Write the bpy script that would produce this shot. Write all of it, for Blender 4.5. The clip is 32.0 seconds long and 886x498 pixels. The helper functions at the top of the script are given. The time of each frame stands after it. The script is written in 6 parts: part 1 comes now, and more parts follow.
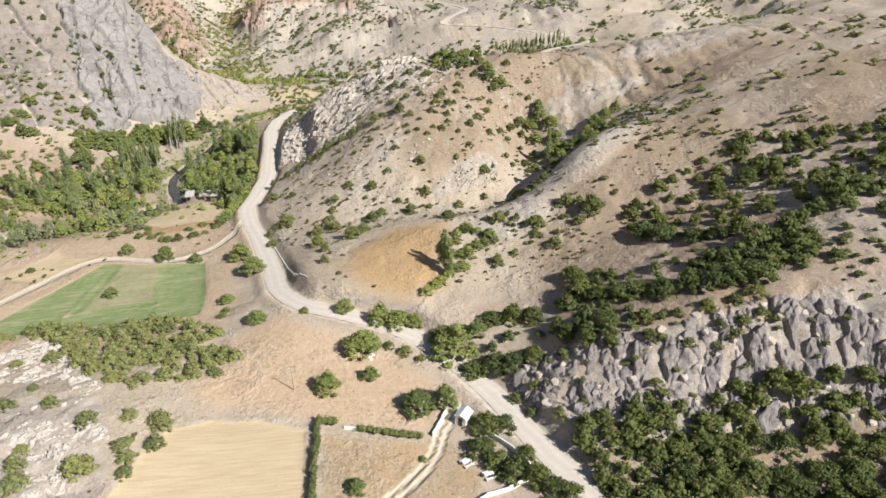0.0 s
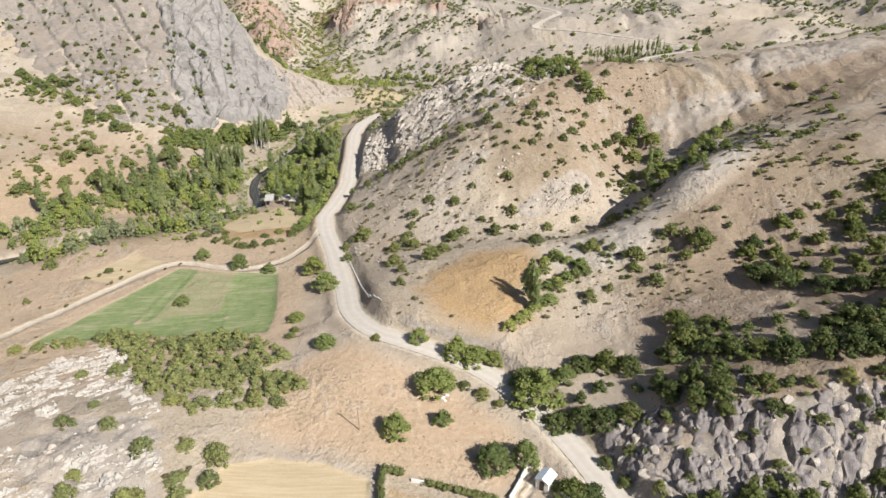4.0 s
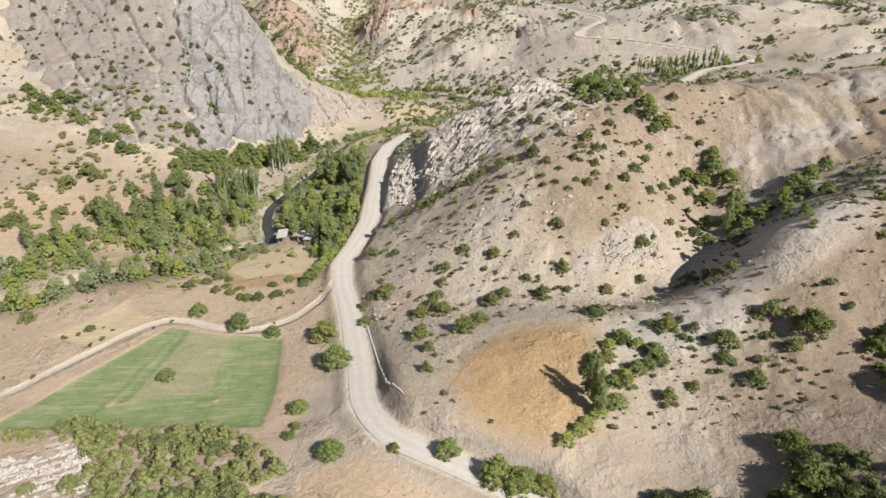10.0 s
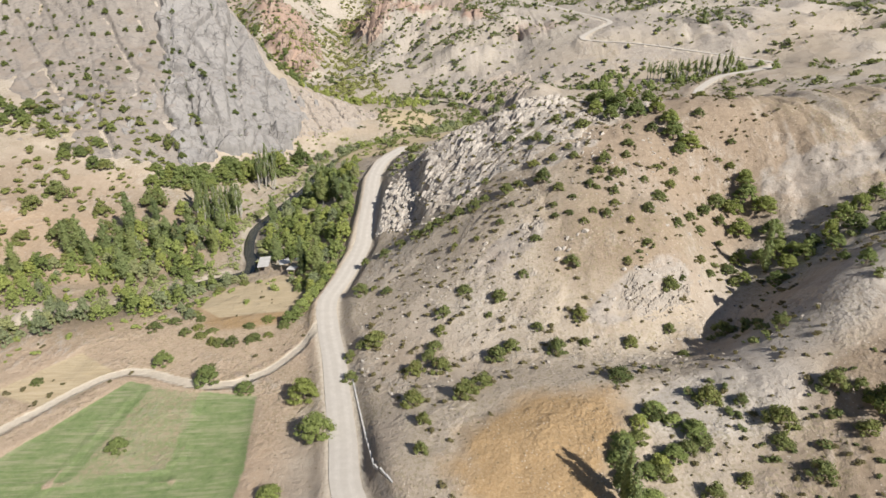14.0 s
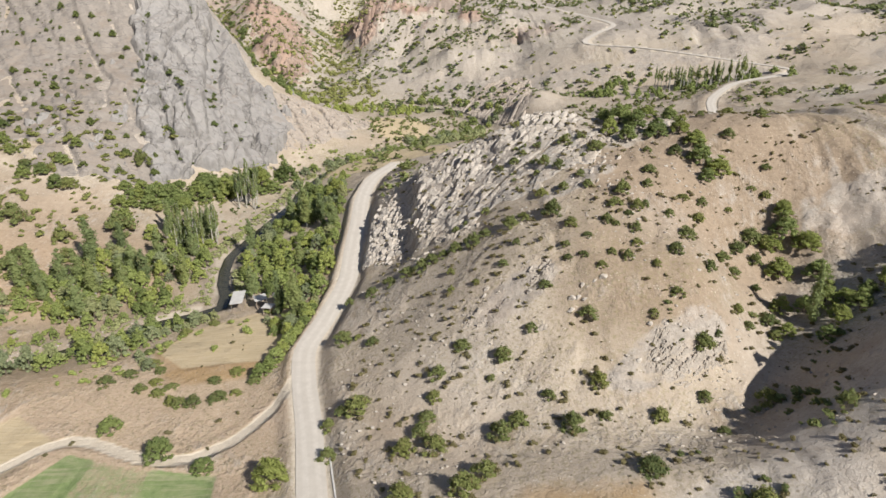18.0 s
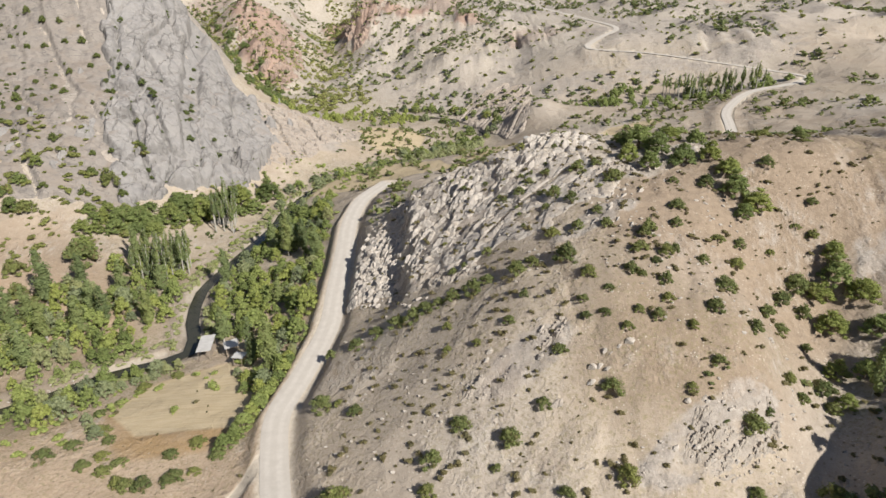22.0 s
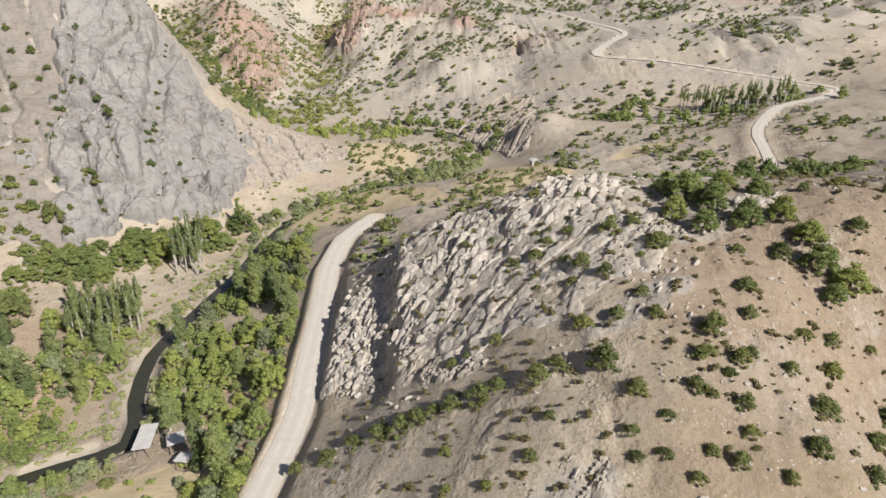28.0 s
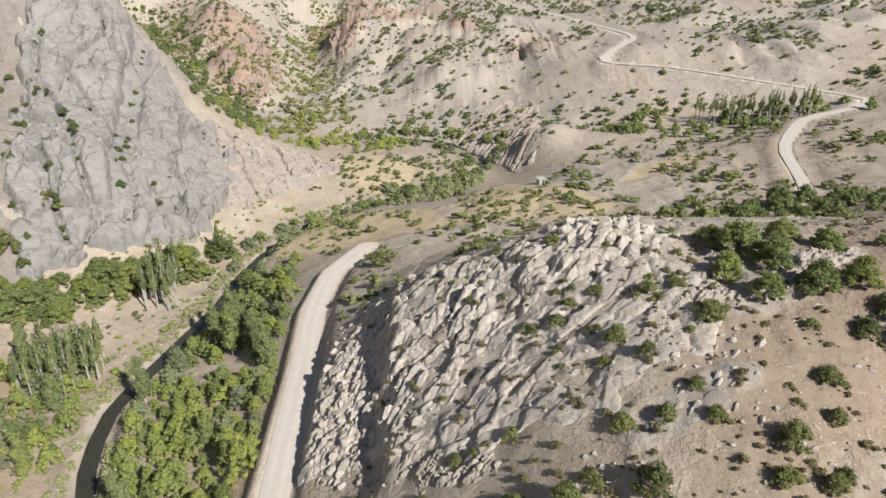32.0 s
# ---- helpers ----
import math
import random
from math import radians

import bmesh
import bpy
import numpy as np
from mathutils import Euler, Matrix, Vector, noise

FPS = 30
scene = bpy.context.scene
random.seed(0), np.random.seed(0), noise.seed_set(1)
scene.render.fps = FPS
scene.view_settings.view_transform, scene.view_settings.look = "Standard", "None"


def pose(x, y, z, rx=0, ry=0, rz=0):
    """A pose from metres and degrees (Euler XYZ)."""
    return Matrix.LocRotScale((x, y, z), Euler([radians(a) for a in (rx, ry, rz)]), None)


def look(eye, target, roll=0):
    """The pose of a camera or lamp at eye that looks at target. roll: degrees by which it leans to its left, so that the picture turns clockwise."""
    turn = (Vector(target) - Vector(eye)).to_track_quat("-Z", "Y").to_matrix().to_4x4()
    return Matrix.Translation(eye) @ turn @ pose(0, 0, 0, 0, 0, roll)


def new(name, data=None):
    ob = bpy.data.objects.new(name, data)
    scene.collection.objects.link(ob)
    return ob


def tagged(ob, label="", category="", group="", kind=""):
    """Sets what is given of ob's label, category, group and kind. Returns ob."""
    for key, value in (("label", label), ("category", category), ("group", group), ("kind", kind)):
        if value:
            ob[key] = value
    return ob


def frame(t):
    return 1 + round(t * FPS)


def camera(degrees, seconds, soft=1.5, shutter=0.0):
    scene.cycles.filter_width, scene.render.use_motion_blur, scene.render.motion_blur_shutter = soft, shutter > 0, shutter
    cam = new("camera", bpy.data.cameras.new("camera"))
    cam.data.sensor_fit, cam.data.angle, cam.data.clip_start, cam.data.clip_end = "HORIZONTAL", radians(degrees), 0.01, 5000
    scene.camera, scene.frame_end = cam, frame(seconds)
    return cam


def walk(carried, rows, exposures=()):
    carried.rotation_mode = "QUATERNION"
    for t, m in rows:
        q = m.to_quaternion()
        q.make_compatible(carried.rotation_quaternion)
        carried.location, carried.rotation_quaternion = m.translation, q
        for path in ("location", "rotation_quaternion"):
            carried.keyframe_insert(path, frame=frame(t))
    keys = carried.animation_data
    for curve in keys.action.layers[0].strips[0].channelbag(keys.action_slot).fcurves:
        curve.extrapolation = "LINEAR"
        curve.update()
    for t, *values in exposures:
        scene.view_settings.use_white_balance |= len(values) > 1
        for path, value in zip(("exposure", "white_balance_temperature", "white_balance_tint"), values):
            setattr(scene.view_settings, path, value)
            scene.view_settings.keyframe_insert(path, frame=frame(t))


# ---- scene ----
cam = camera(68.6, 32.0)
PATH = [
    (0.0, look((0.00, 0.00, 90.19), (15.30, 89.48, 48.26), 0.02)),
    (1.0, look((-0.00, 2.92, 90.06), (11.78, 92.87, 47.99), 0.13)),
    (2.0, look((-0.10, 6.15, 89.96), (8.12, 96.56, 48.02), 0.19)),
    (3.0, look((-0.27, 10.03, 89.90), (5.34, 100.70, 48.09), 0.23)),
    (3.5, look((-0.32, 12.37, 89.90), (4.32, 103.10, 48.10), 0.25)),
    (5.5, look((-0.51, 23.35, 89.99), (1.64, 114.25, 48.39), 0.35)),
    (6.0, look((-0.55, 26.19, 90.02), (1.08, 117.15, 48.51), 0.34)),
    (7.0, look((-0.63, 31.92, 90.07), (0.05, 122.91, 48.60), 0.24)),
    (8.0, look((-0.63, 37.64, 90.11), (-0.69, 128.65, 48.68), 0.08)),
    (9.0, look((-0.53, 43.30, 90.15), (-1.15, 134.31, 48.70), -0.07)),
    (10.0, look((-0.44, 48.93, 90.17), (-1.32, 139.93, 48.71), -0.14)),
    (11.0, look((-0.41, 54.56, 90.18), (-1.36, 145.55, 48.71), -0.16)),
    (12.0, look((-0.37, 60.20, 90.16), (-1.33, 151.18, 48.66), -0.16)),
    (13.0, look((-0.30, 65.86, 90.12), (-1.23, 156.83, 48.62), -0.15)),
    (14.0, look((-0.28, 71.53, 90.04), (-1.10, 162.50, 48.53), -0.16)),
    (14.5, look((-0.26, 74.38, 90.00), (-1.01, 165.35, 48.49), -0.20)),
    (16.5, look((-0.07, 85.84, 89.81), (-0.59, 176.82, 48.30), -0.16)),
    (17.0, look((-0.02, 88.71, 89.78), (-0.48, 179.69, 48.30), -0.13)),
    (18.0, look((0.11, 94.42, 89.76), (-0.24, 185.40, 48.25), -0.11)),
    (19.0, look((0.20, 100.10, 89.75), (-0.03, 191.10, 48.27), -0.15)),
    (20.0, look((0.16, 105.72, 89.76), (0.09, 196.71, 48.28), -0.16)),
    (21.0, look((0.23, 111.30, 89.78), (0.32, 202.30, 48.30), -0.15)),
    (22.0, look((0.33, 116.88, 89.78), (0.56, 207.86, 48.29), -0.10)),
    (23.0, look((0.38, 122.42, 89.79), (0.69, 213.39, 48.27), -0.10)),
    (24.0, look((0.39, 127.95, 89.82), (0.83, 218.92, 48.29), -0.10)),
    (25.0, look((0.39, 133.51, 89.86), (0.96, 224.46, 48.30), -0.10)),
    (25.5, look((0.41, 136.27, 89.89), (1.02, 227.21, 48.29), -0.07)),
    (27.5, look((0.38, 147.22, 90.04), (1.25, 238.11, 48.34), 0.01)),
    (28.0, look((0.35, 149.94, 90.07), (1.24, 240.83, 48.37), 0.03)),
    (29.0, look((0.27, 155.37, 90.14), (1.30, 246.24, 48.41), 0.09)),
    (30.0, look((0.12, 160.89, 90.21), (1.29, 251.73, 48.41), 0.11)),
    (31.0, look((0.07, 166.42, 90.31), (1.29, 257.24, 48.47), 0.14)),
    (32.0, look((-0.00, 172.00, 90.42), (1.24, 262.81, 48.56), 0.18)),
]
walk(cam, PATH, ((0.0, 0.57), (7.0, 0.48), (14.0, 0.41), (24.0, 0.34), (32.0, 0.38)))

# ---- light ----
SUN_ELEVATION, SUN_AZIMUTH = 38.0, 137.0  # degrees; azimuth clockwise from +y
world = bpy.data.worlds.new("sky")
scene.world = world
world.use_nodes = True
wn, wl = world.node_tree.nodes, world.node_tree.links
wn.clear()
sky = wn.new("ShaderNodeTexSky")
sky.sky_type, sky.sun_disc = "NISHITA", False
sky.sun_elevation, sky.sun_rotation = radians(SUN_ELEVATION), radians(SUN_AZIMUTH)
sky.altitude, sky.dust_density = 1200, 2.0
back = wn.new("ShaderNodeBackground")
back.inputs["Strength"].default_value = 0.062
wout = wn.new("ShaderNodeOutputWorld")
wl.new(sky.outputs[0], back.inputs["Color"])
wl.new(back.outputs[0], wout.inputs["Surface"])
sun_data = bpy.data.lights.new("sun", "SUN")
sun_data.energy, sun_data.angle, sun_data.color = 5.0, radians(0.55), (1.0, 0.96, 0.895)
sun = new("sun", sun_data)
el, az = radians(SUN_ELEVATION), radians(SUN_AZIMUTH)
sun.matrix_world = look((math.sin(az) * math.cos(el) * 400, math.cos(az) * math.cos(el) * 400 + 150, math.sin(el) * 400), (0, 150, 0))

# ---- materials ----
class Mat:
    """A small builder of node materials."""

    def __init__(self, name, rough=0.9, spec=0.2):
        self.m = bpy.data.materials.new(name)
        self.m.use_nodes = True
        self.t = self.m.node_tree
        self.t.nodes.clear()
        self.b = self.t.nodes.new("ShaderNodeBsdfPrincipled")
        self.out = self.t.nodes.new("ShaderNodeOutputMaterial")
        self.t.links.new(self.b.outputs[0], self.out.inputs[0])
        self.b.inputs["Roughness"].default_value = rough
        self.b.inputs["Specular IOR Level"].default_value = spec
        self.pos = self.t.nodes.new("ShaderNodeTexCoord").outputs["Object"]

    def put(self, socket, value):
        if isinstance(value, bpy.types.NodeSocket):
            self.t.links.new(value, socket)
        elif isinstance(value, tuple) and len(value) == 3:
            socket.default_value = (*value, 1.0)
        else:
            socket.default_value = value

    def noise(self, scale, detail=4.0, rough=0.55, where=None):
        n = self.t.nodes.new("ShaderNodeTexNoise")
        n.inputs["Scale"].default_value, n.inputs["Detail"].default_value = scale, detail
        n.inputs["Roughness"].default_value = rough
        self.t.links.new(where or self.pos, n.inputs["Vector"])
        return n.outputs["Fac"]

    def cells(self, scale, feature="F1", where=None, out="Distance"):
        n = self.t.nodes.new("ShaderNodeTexVoronoi")
        n.feature = feature
        n.inputs["Scale"].default_value = scale
        self.t.links.new(where or self.pos, n.inputs["Vector"])
        return n.outputs[out]

    def ramp(self, value, lo, hi, a=0.0, b=1.0):
        n = self.t.nodes.new("ShaderNodeMapRange")
        for i, v in enumerate((lo, hi, a, b)):
            n.inputs[i + 1].default_value = v
        self.t.links.new(value, n.inputs[0])
        return n.outputs[0]

    def mix(self, fac, a, b, kind="MIX"):
        n = self.t.nodes.new("ShaderNodeMix")
        n.data_type, n.blend_type = "RGBA", kind
        self.put(n.inputs[0], fac), self.put(n.inputs[6], a), self.put(n.inputs[7], b)
        return n.outputs[2]

    def calc(self, op, a, b=0.0):
        n = self.t.nodes.new("ShaderNodeMath")
        n.operation = op
        self.put(n.inputs[0], a), self.put(n.inputs[1], b)
        return n.outputs[0]

    def attr(self, name):
        n = self.t.nodes.new("ShaderNodeAttribute")
        n.attribute_name = name
        return n

    def stretch(self, x, y, z, turn=0.0):
        n = self.t.nodes.new("ShaderNodeMapping")
        n.inputs["Scale"].default_value, n.inputs["Rotation"].default_value = (x, y, z), (0, 0, radians(turn))
        self.t.links.new(self.pos, n.inputs["Vector"])
        return n.outputs[0]

    def rand(self):
        return self.t.nodes.new("ShaderNodeObjectInfo").outputs["Random"]

    def island(self):
        return self.t.nodes.new("ShaderNodeNewGeometry").outputs["Random Per Island"]

    def bump(self, height, strength, distance):
        n = self.t.nodes.new("ShaderNodeBump")
        n.inputs["Strength"].default_value, n.inputs["Distance"].default_value = strength, distance
        self.t.links.new(height, n.inputs["Height"])
        self.t.links.new(n.outputs[0], self.b.inputs["Normal"])

    def color(self, value):
        self.put(self.b.inputs["Base Color"], value)
        return self


def soil_material():
    m = Mat("soil_and_rock", 0.95, 0.1)
    zone, crop, land = m.attr("zone"), m.attr("crop"), m.attr("land")
    parts = []
    for a in (zone, crop, land):
        s = m.t.nodes.new("ShaderNodeSeparateColor")
        m.t.links.new(a.outputs["Color"], s.inputs[0])
        parts.append(s.outputs)
    rock, gravel, dark = parts[0]
    green, ochre, straw = parts[1]
    pink, grass, grey = parts[2]
    big, mid, fine, grain = m.noise(0.03, 5), m.noise(0.16, 5, 0.6), m.noise(0.9, 5, 0.6), m.noise(5.0, 3, 0.7)
    base = m.mix(m.ramp(mid, 0.35, 0.65), (0.345, 0.278, 0.212), (0.46, 0.385, 0.302))
    base = m.mix(m.ramp(big, 0.42, 0.62, 0.0, 0.6), base, m.mix(m.ramp(fine, 0.3, 0.7), (0.365, 0.295, 0.224), (0.435, 0.358, 0.277)))
    base = m.mix(m.ramp(m.noise(0.055, 5, 0.65), 0.52, 0.66, 0.0, 0.65), base, (0.345, 0.27, 0.196))
    loam = m.ramp(m.calc("ADD", m.attr("loam").outputs["Fac"], m.calc("MULTIPLY", m.calc("SUBTRACT", m.noise(0.06, 5, 0.65), 0.5), 0.9)), 0.3, 0.7)
    base = m.mix(loam, m.mix(m.ramp(big, 0.3, 0.7, 0.0, 0.45), base, (0.45, 0.39, 0.325)), m.mix(m.ramp(fine, 0.3, 0.7), (0.255, 0.195, 0.14), (0.335, 0.262, 0.192)))
    base = m.mix(m.ramp(pink, 0.1, 1.1), base, m.mix(m.ramp(fine, 0.3, 0.7), (0.44, 0.31, 0.205), (0.53, 0.40, 0.28)))
    base = m.mix(m.ramp(grey, 0.1, 0.9), base, m.mix(m.ramp(fine, 0.3, 0.7), (0.40, 0.35, 0.298), (0.50, 0.448, 0.39)))
    vein = m.noise(0.42, 6, 0.72, m.stretch(1.2, 0.5, 0.8, 28))
    bare = m.ramp(m.noise(0.07, 5, 0.65), 0.50, 0.62)
    base = m.mix(m.calc("MULTIPLY", m.ramp(vein, 0.48, 0.62), m.calc("MULTIPLY", bare, 0.6)), base, m.mix(fine, (0.38, 0.345, 0.305), (0.51, 0.46, 0.405)))
    base = m.mix(m.calc("MULTIPLY", m.ramp(vein, 0.46, 0.36), m.calc("MULTIPLY", bare, 0.6)), base, (0.27, 0.21, 0.15))
    tuft = m.calc("MULTIPLY", m.ramp(m.noise(1.6, 4, 0.7), 0.5, 0.62), m.ramp(grass, 0.0, 0.9))
    base = m.mix(m.calc("MULTIPLY", tuft, 0.75), base, m.mix(mid, (0.17, 0.165, 0.075), (0.27, 0.23, 0.11)))
    stone = m.mix(m.ramp(m.noise(0.6, 6, 0.7), 0.3, 0.7), (0.28, 0.245, 0.21), (0.445, 0.395, 0.342))
    crack = m.ramp(m.calc("ABSOLUTE", m.calc("SUBTRACT", m.noise(0.3, 4, 0.65, m.stretch(1, 0.6, 0.8, 25)), 0.5)), 0.0, 0.02)
    stone = m.mix(m.calc("MULTIPLY", m.calc("SUBTRACT", 1.0, crack), 0.45), stone, (0.19, 0.17, 0.15))
    stone = m.mix(m.ramp(m.noise(0.12, 4), 0.5, 0.7, 0.0, 0.5), stone, (0.46, 0.38, 0.31))
    stone = m.mix(m.ramp(pink, 0.3, 0.9, 0.0, 0.8), stone, m.mix(m.ramp(mid, 0.3, 0.7), (0.24, 0.15, 0.115), (0.44, 0.30, 0.225)))
    rocky = m.ramp(m.calc("ADD", rock, m.calc("MULTIPLY", m.calc("SUBTRACT", m.noise(0.25, 6, 0.7), 0.5), 1.8)), 0.40, 0.72)
    base = m.mix(rocky, base, stone)
    rows = m.ramp(m.noise(1.0, 3, 0.5, m.stretch(0.12, 1.3, 1, 62)), 0.40, 0.60)
    leaf = m.mix(m.ramp(fine, 0.3, 0.7), (0.15, 0.21, 0.08), (0.235, 0.29, 0.125))
    leaf = m.mix(m.calc("MULTIPLY", rows, m.ramp(mid, 0.38, 0.58, 0.0, 0.75)), leaf, (0.35, 0.34, 0.205))
    base = m.mix(m.ramp(m.calc("ADD", green, m.calc("MULTIPLY", m.calc("SUBTRACT", fine, 0.5), 0.5)), 0.35, 0.6), base, leaf)
    dry = m.mix(m.ramp(m.noise(2.2, 4, 0.7), 0.35, 0.65), (0.335, 0.22, 0.112), (0.44, 0.31, 0.172))
    base = m.mix(m.ramp(m.calc("ADD", ochre, m.calc("MULTIPLY", m.calc("SUBTRACT", mid, 0.5), 0.9)), 0.2, 0.65), base, dry)
    hay = m.mix(m.ramp(m.noise(1.0, 3, 0.5, m.stretch(0.15, 2.0, 1, 20)), 0.35, 0.65), (0.455, 0.36, 0.228), (0.525, 0.428, 0.285))
    base = m.mix(m.ramp(m.calc("ADD", straw, m.calc("MULTIPLY", m.calc("SUBTRACT", fine, 0.5), 0.3)), 0.35, 0.6), base, hay)
    wear = m.mix(m.ramp(fine, 0.3, 0.7), (0.52, 0.44, 0.345), (0.60, 0.53, 0.43))
    base = m.mix(m.ramp(m.calc("ADD", gravel, m.calc("MULTIPLY", m.calc("SUBTRACT", fine, 0.5), 0.5)), 0.3, 0.7), base, wear)
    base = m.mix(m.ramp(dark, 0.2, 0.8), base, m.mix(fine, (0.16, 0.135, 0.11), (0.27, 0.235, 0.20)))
    calm = m.calc("SUBTRACT", 1.0, m.calc("MAXIMUM", gravel, m.calc("MAXIMUM", green, straw)))
    spot = m.calc("MULTIPLY", m.ramp(m.cells(0.75), 0.20, 0.10), m.ramp(m.noise(0.35, 3), 0.42, 0.58))
    base = m.mix(m.calc("MULTIPLY", m.calc("MULTIPLY", spot, calm), 0.8), base, (0.17, 0.14, 0.085))
    pebble = m.calc("MULTIPLY", m.ramp(m.cells(1.5), 0.22, 0.12), m.ramp(m.noise(0.22, 4), 0.45, 0.6))
    base = m.mix(m.calc("MULTIPLY", m.calc("MULTIPLY", pebble, calm), 0.75), base, (0.60, 0.545, 0.47))
    base = m.mix(m.ramp(grain, 0.56, 0.72, 0.0, 0.55), base, (0.23, 0.19, 0.145))
    base = m.mix(m.ramp(grain, 0.40, 0.30, 0.0, 0.35), base, (0.58, 0.52, 0.44))
    m.color(base)
    m.bump(m.calc("ADD", m.calc("MULTIPLY", m.calc("MULTIPLY", calm, m.noise(0.13, 6, 0.68)), 1.8), m.calc("ADD", m.calc("MULTIPLY", m.calc("MULTIPLY", calm, m.calc("ADD", m.calc("MULTIPLY", fine, 0.5), m.calc("MULTIPLY", m.calc("MULTIPLY", vein, bare), 1.6))), 1.2), m.calc("MULTIPLY", grain, 0.4))), 1.0, 0.3)
    return m.m


def road_material():
    m = Mat("pale_gravel", 0.93, 0.15)
    fine, grain = m.noise(0.7, 5, 0.6), m.noise(7.0, 3, 0.7)
    u = m.attr("across").outputs["Fac"]
    track = m.ramp(m.calc("ABSOLUTE", m.calc("SUBTRACT", m.calc("ABSOLUTE", u), 0.42)), 0.10, 0.26)
    base = m.mix(m.ramp(fine, 0.3, 0.7), (0.495, 0.45, 0.395), (0.58, 0.532, 0.472))
    base = m.mix(m.calc("MULTIPLY", track, 0.35), base, (0.43, 0.385, 0.33))
    base = m.mix(m.ramp(grain, 0.5, 0.72, 0.0, 0.5), base, (0.41, 0.365, 0.31))
    m.color(base)
    m.bump(m.calc("ADD", fine, m.calc("MULTIPLY", grain, 0.5)), 0.6, 0.08)
    return m.m


SOIL, GRAVEL = soil_material(), road_material()


# ---- relief ----
# landforms: crest, foot and bench lines, each a short run of (x, y, z)
LINES = {}
LINES["river"] = [(-170, 190, -2), (-125, 215, -1.5), (-95, 232, -1), (-80, 244, -1), (-63, 254, -0.5), (-67, 268, -0.3), (-70, 285, 0), (-66, 306, 0), (-60, 332, 0.3), (-58, 352, 0.5), (-46, 385, 1), (-8, 420, 2), (22, 455, 2), (10, 490, 2), (-30, 505, 2)]
LINES["road"] = [(58, 40, 7), (40, 72, 8), (33, 88, 8.5), (28, 102, 9), (23, 112.5, 9.7), (18, 120.5, 10.5), (11.5, 127, 11.3), (4.4, 131, 12.3), (-3, 134.5, 12.9), (-11, 139.5, 13), (-16.5, 149, 12.3), (-19, 163, 11), (-22, 176.7, 10.2), (-25, 189, 9.6), (-29, 204, 9), (-31, 217, 9), (-28.6, 229.5, 9.5), (-26.3, 247, 10.3), (-26.7, 262, 11), (-27.2, 283, 12), (-28.5, 306, 13.2), (-26, 323, 14.5), (-18.5, 335, 16.2)]
LINES["lower_field"] = [(-60, 60, 4), (-30, 70, 5), (0, 85, 7), (18, 98, 8), (8, 108, 9.5), (-8, 110, 10), (-25, 108, 9), (-14, 125, 12)]
LINES["knoll"] = [(-90, 88, 11), (-70, 98, 12.5), (-57, 105, 13.5), (-50, 112, 13), (-40, 122, 11)]
LINES["green_field"] = [(-95, 150, 5), (-70, 145, 5.5), (-45, 150, 7), (-38, 175, 6.5), (-65, 185, 5.5)]
LINES["west_flat"] = [(-160, 215, 4), (-125, 240, 4), (-96, 196, 3.5), (-83, 214, 4), (-60, 205, 5), (-48, 222, 5), (-52, 240, 3.5)]
LINES["bank"] = [(-30, 148, 8.5), (-33, 166, 8), (-38, 205, 6), (-38, 235, 5), (-38, 265, 5), (-42, 305, 6)]
LINES["cut"] = [(40, 92, 11), (34, 106, 12), (26, 118, 13), (14, 133, 15), (0, 140, 17), (-8, 150, 18), (-11, 165, 15), (-15, 185, 12.5), (-20, 205, 12), (-22, 220, 13)]
LINES["bench"] = [(0, 143, 18), (6, 142, 19), (16, 138, 19.5), (-5, 152, 17.5), (8, 154, 19.5), (20, 160, 21.5), (29, 166, 22), (5, 170, 18)]
LINES["crag_foot"] = [(40, 78, 9), (52, 82, 10), (70, 80, 11), (95, 72, 12)]
LINES["crag_top"] = [(38, 96, 17), (52, 99, 24), (72, 95, 28), (95, 92, 33), (130, 80, 42)]
LINES["south_slope"] = [(36, 116, 15), (60, 118, 25), (90, 115, 35), (130, 110, 48)]
LINES["hollow"] = [(34, 128, 16), (44, 134, 18), (72, 139, 26), (100, 138, 37)]
LINES["rib"] = [(36, 148, 20), (43, 160, 23.5), (56, 166, 28.5), (66, 172, 36), (78, 180, 41), (101, 181, 45), (140, 180, 56)]
LINES["gully"] = [(-8, 178, 14), (12, 180, 17.5), (30, 179, 18.5), (46, 181, 16.5), (56, 187, 16.5), (62, 199, 18.5), (69, 220, 27), (90, 222, 40), (120, 215, 47)]
LINES["hill_front"] = [(-13, 200, 15.5), (3, 199, 22), (11, 197, 23), (27, 199, 29), (42, 199, 34), (50, 203, 36)]
LINES["hill_mid"] = [(-15.5, 225, 16.8), (-9, 214, 18.8), (-2, 222, 24.6), (12, 213, 33), (30, 205, 36), (44, 208, 38), (25, 217, 39.5), (38, 226, 44)]
LINES["hill_west"] = [(-15, 245, 15), (-11, 253, 20), (-4, 248, 26), (9, 240, 34), (17, 252, 41)]
LINES["hill_crest"] = [(-17, 300, 18), (-9, 288, 28), (5, 272, 39.5), (20, 276, 48.5), (28, 268, 52), (42, 257, 50), (66, 243, 53), (90, 250, 54), (112, 243, 56), (150, 235, 64)]
LINES["hill_back"] = [(-12, 316, 21.5), (20, 322, 24), (50, 316, 29), (80, 305, 37), (140, 290, 48)]
LINES["river_shelf"] = [(-50, 360, 5), (-40, 372, 6.5), (-25, 378, 9.5), (-12, 366, 13), (-25, 350, 12)]
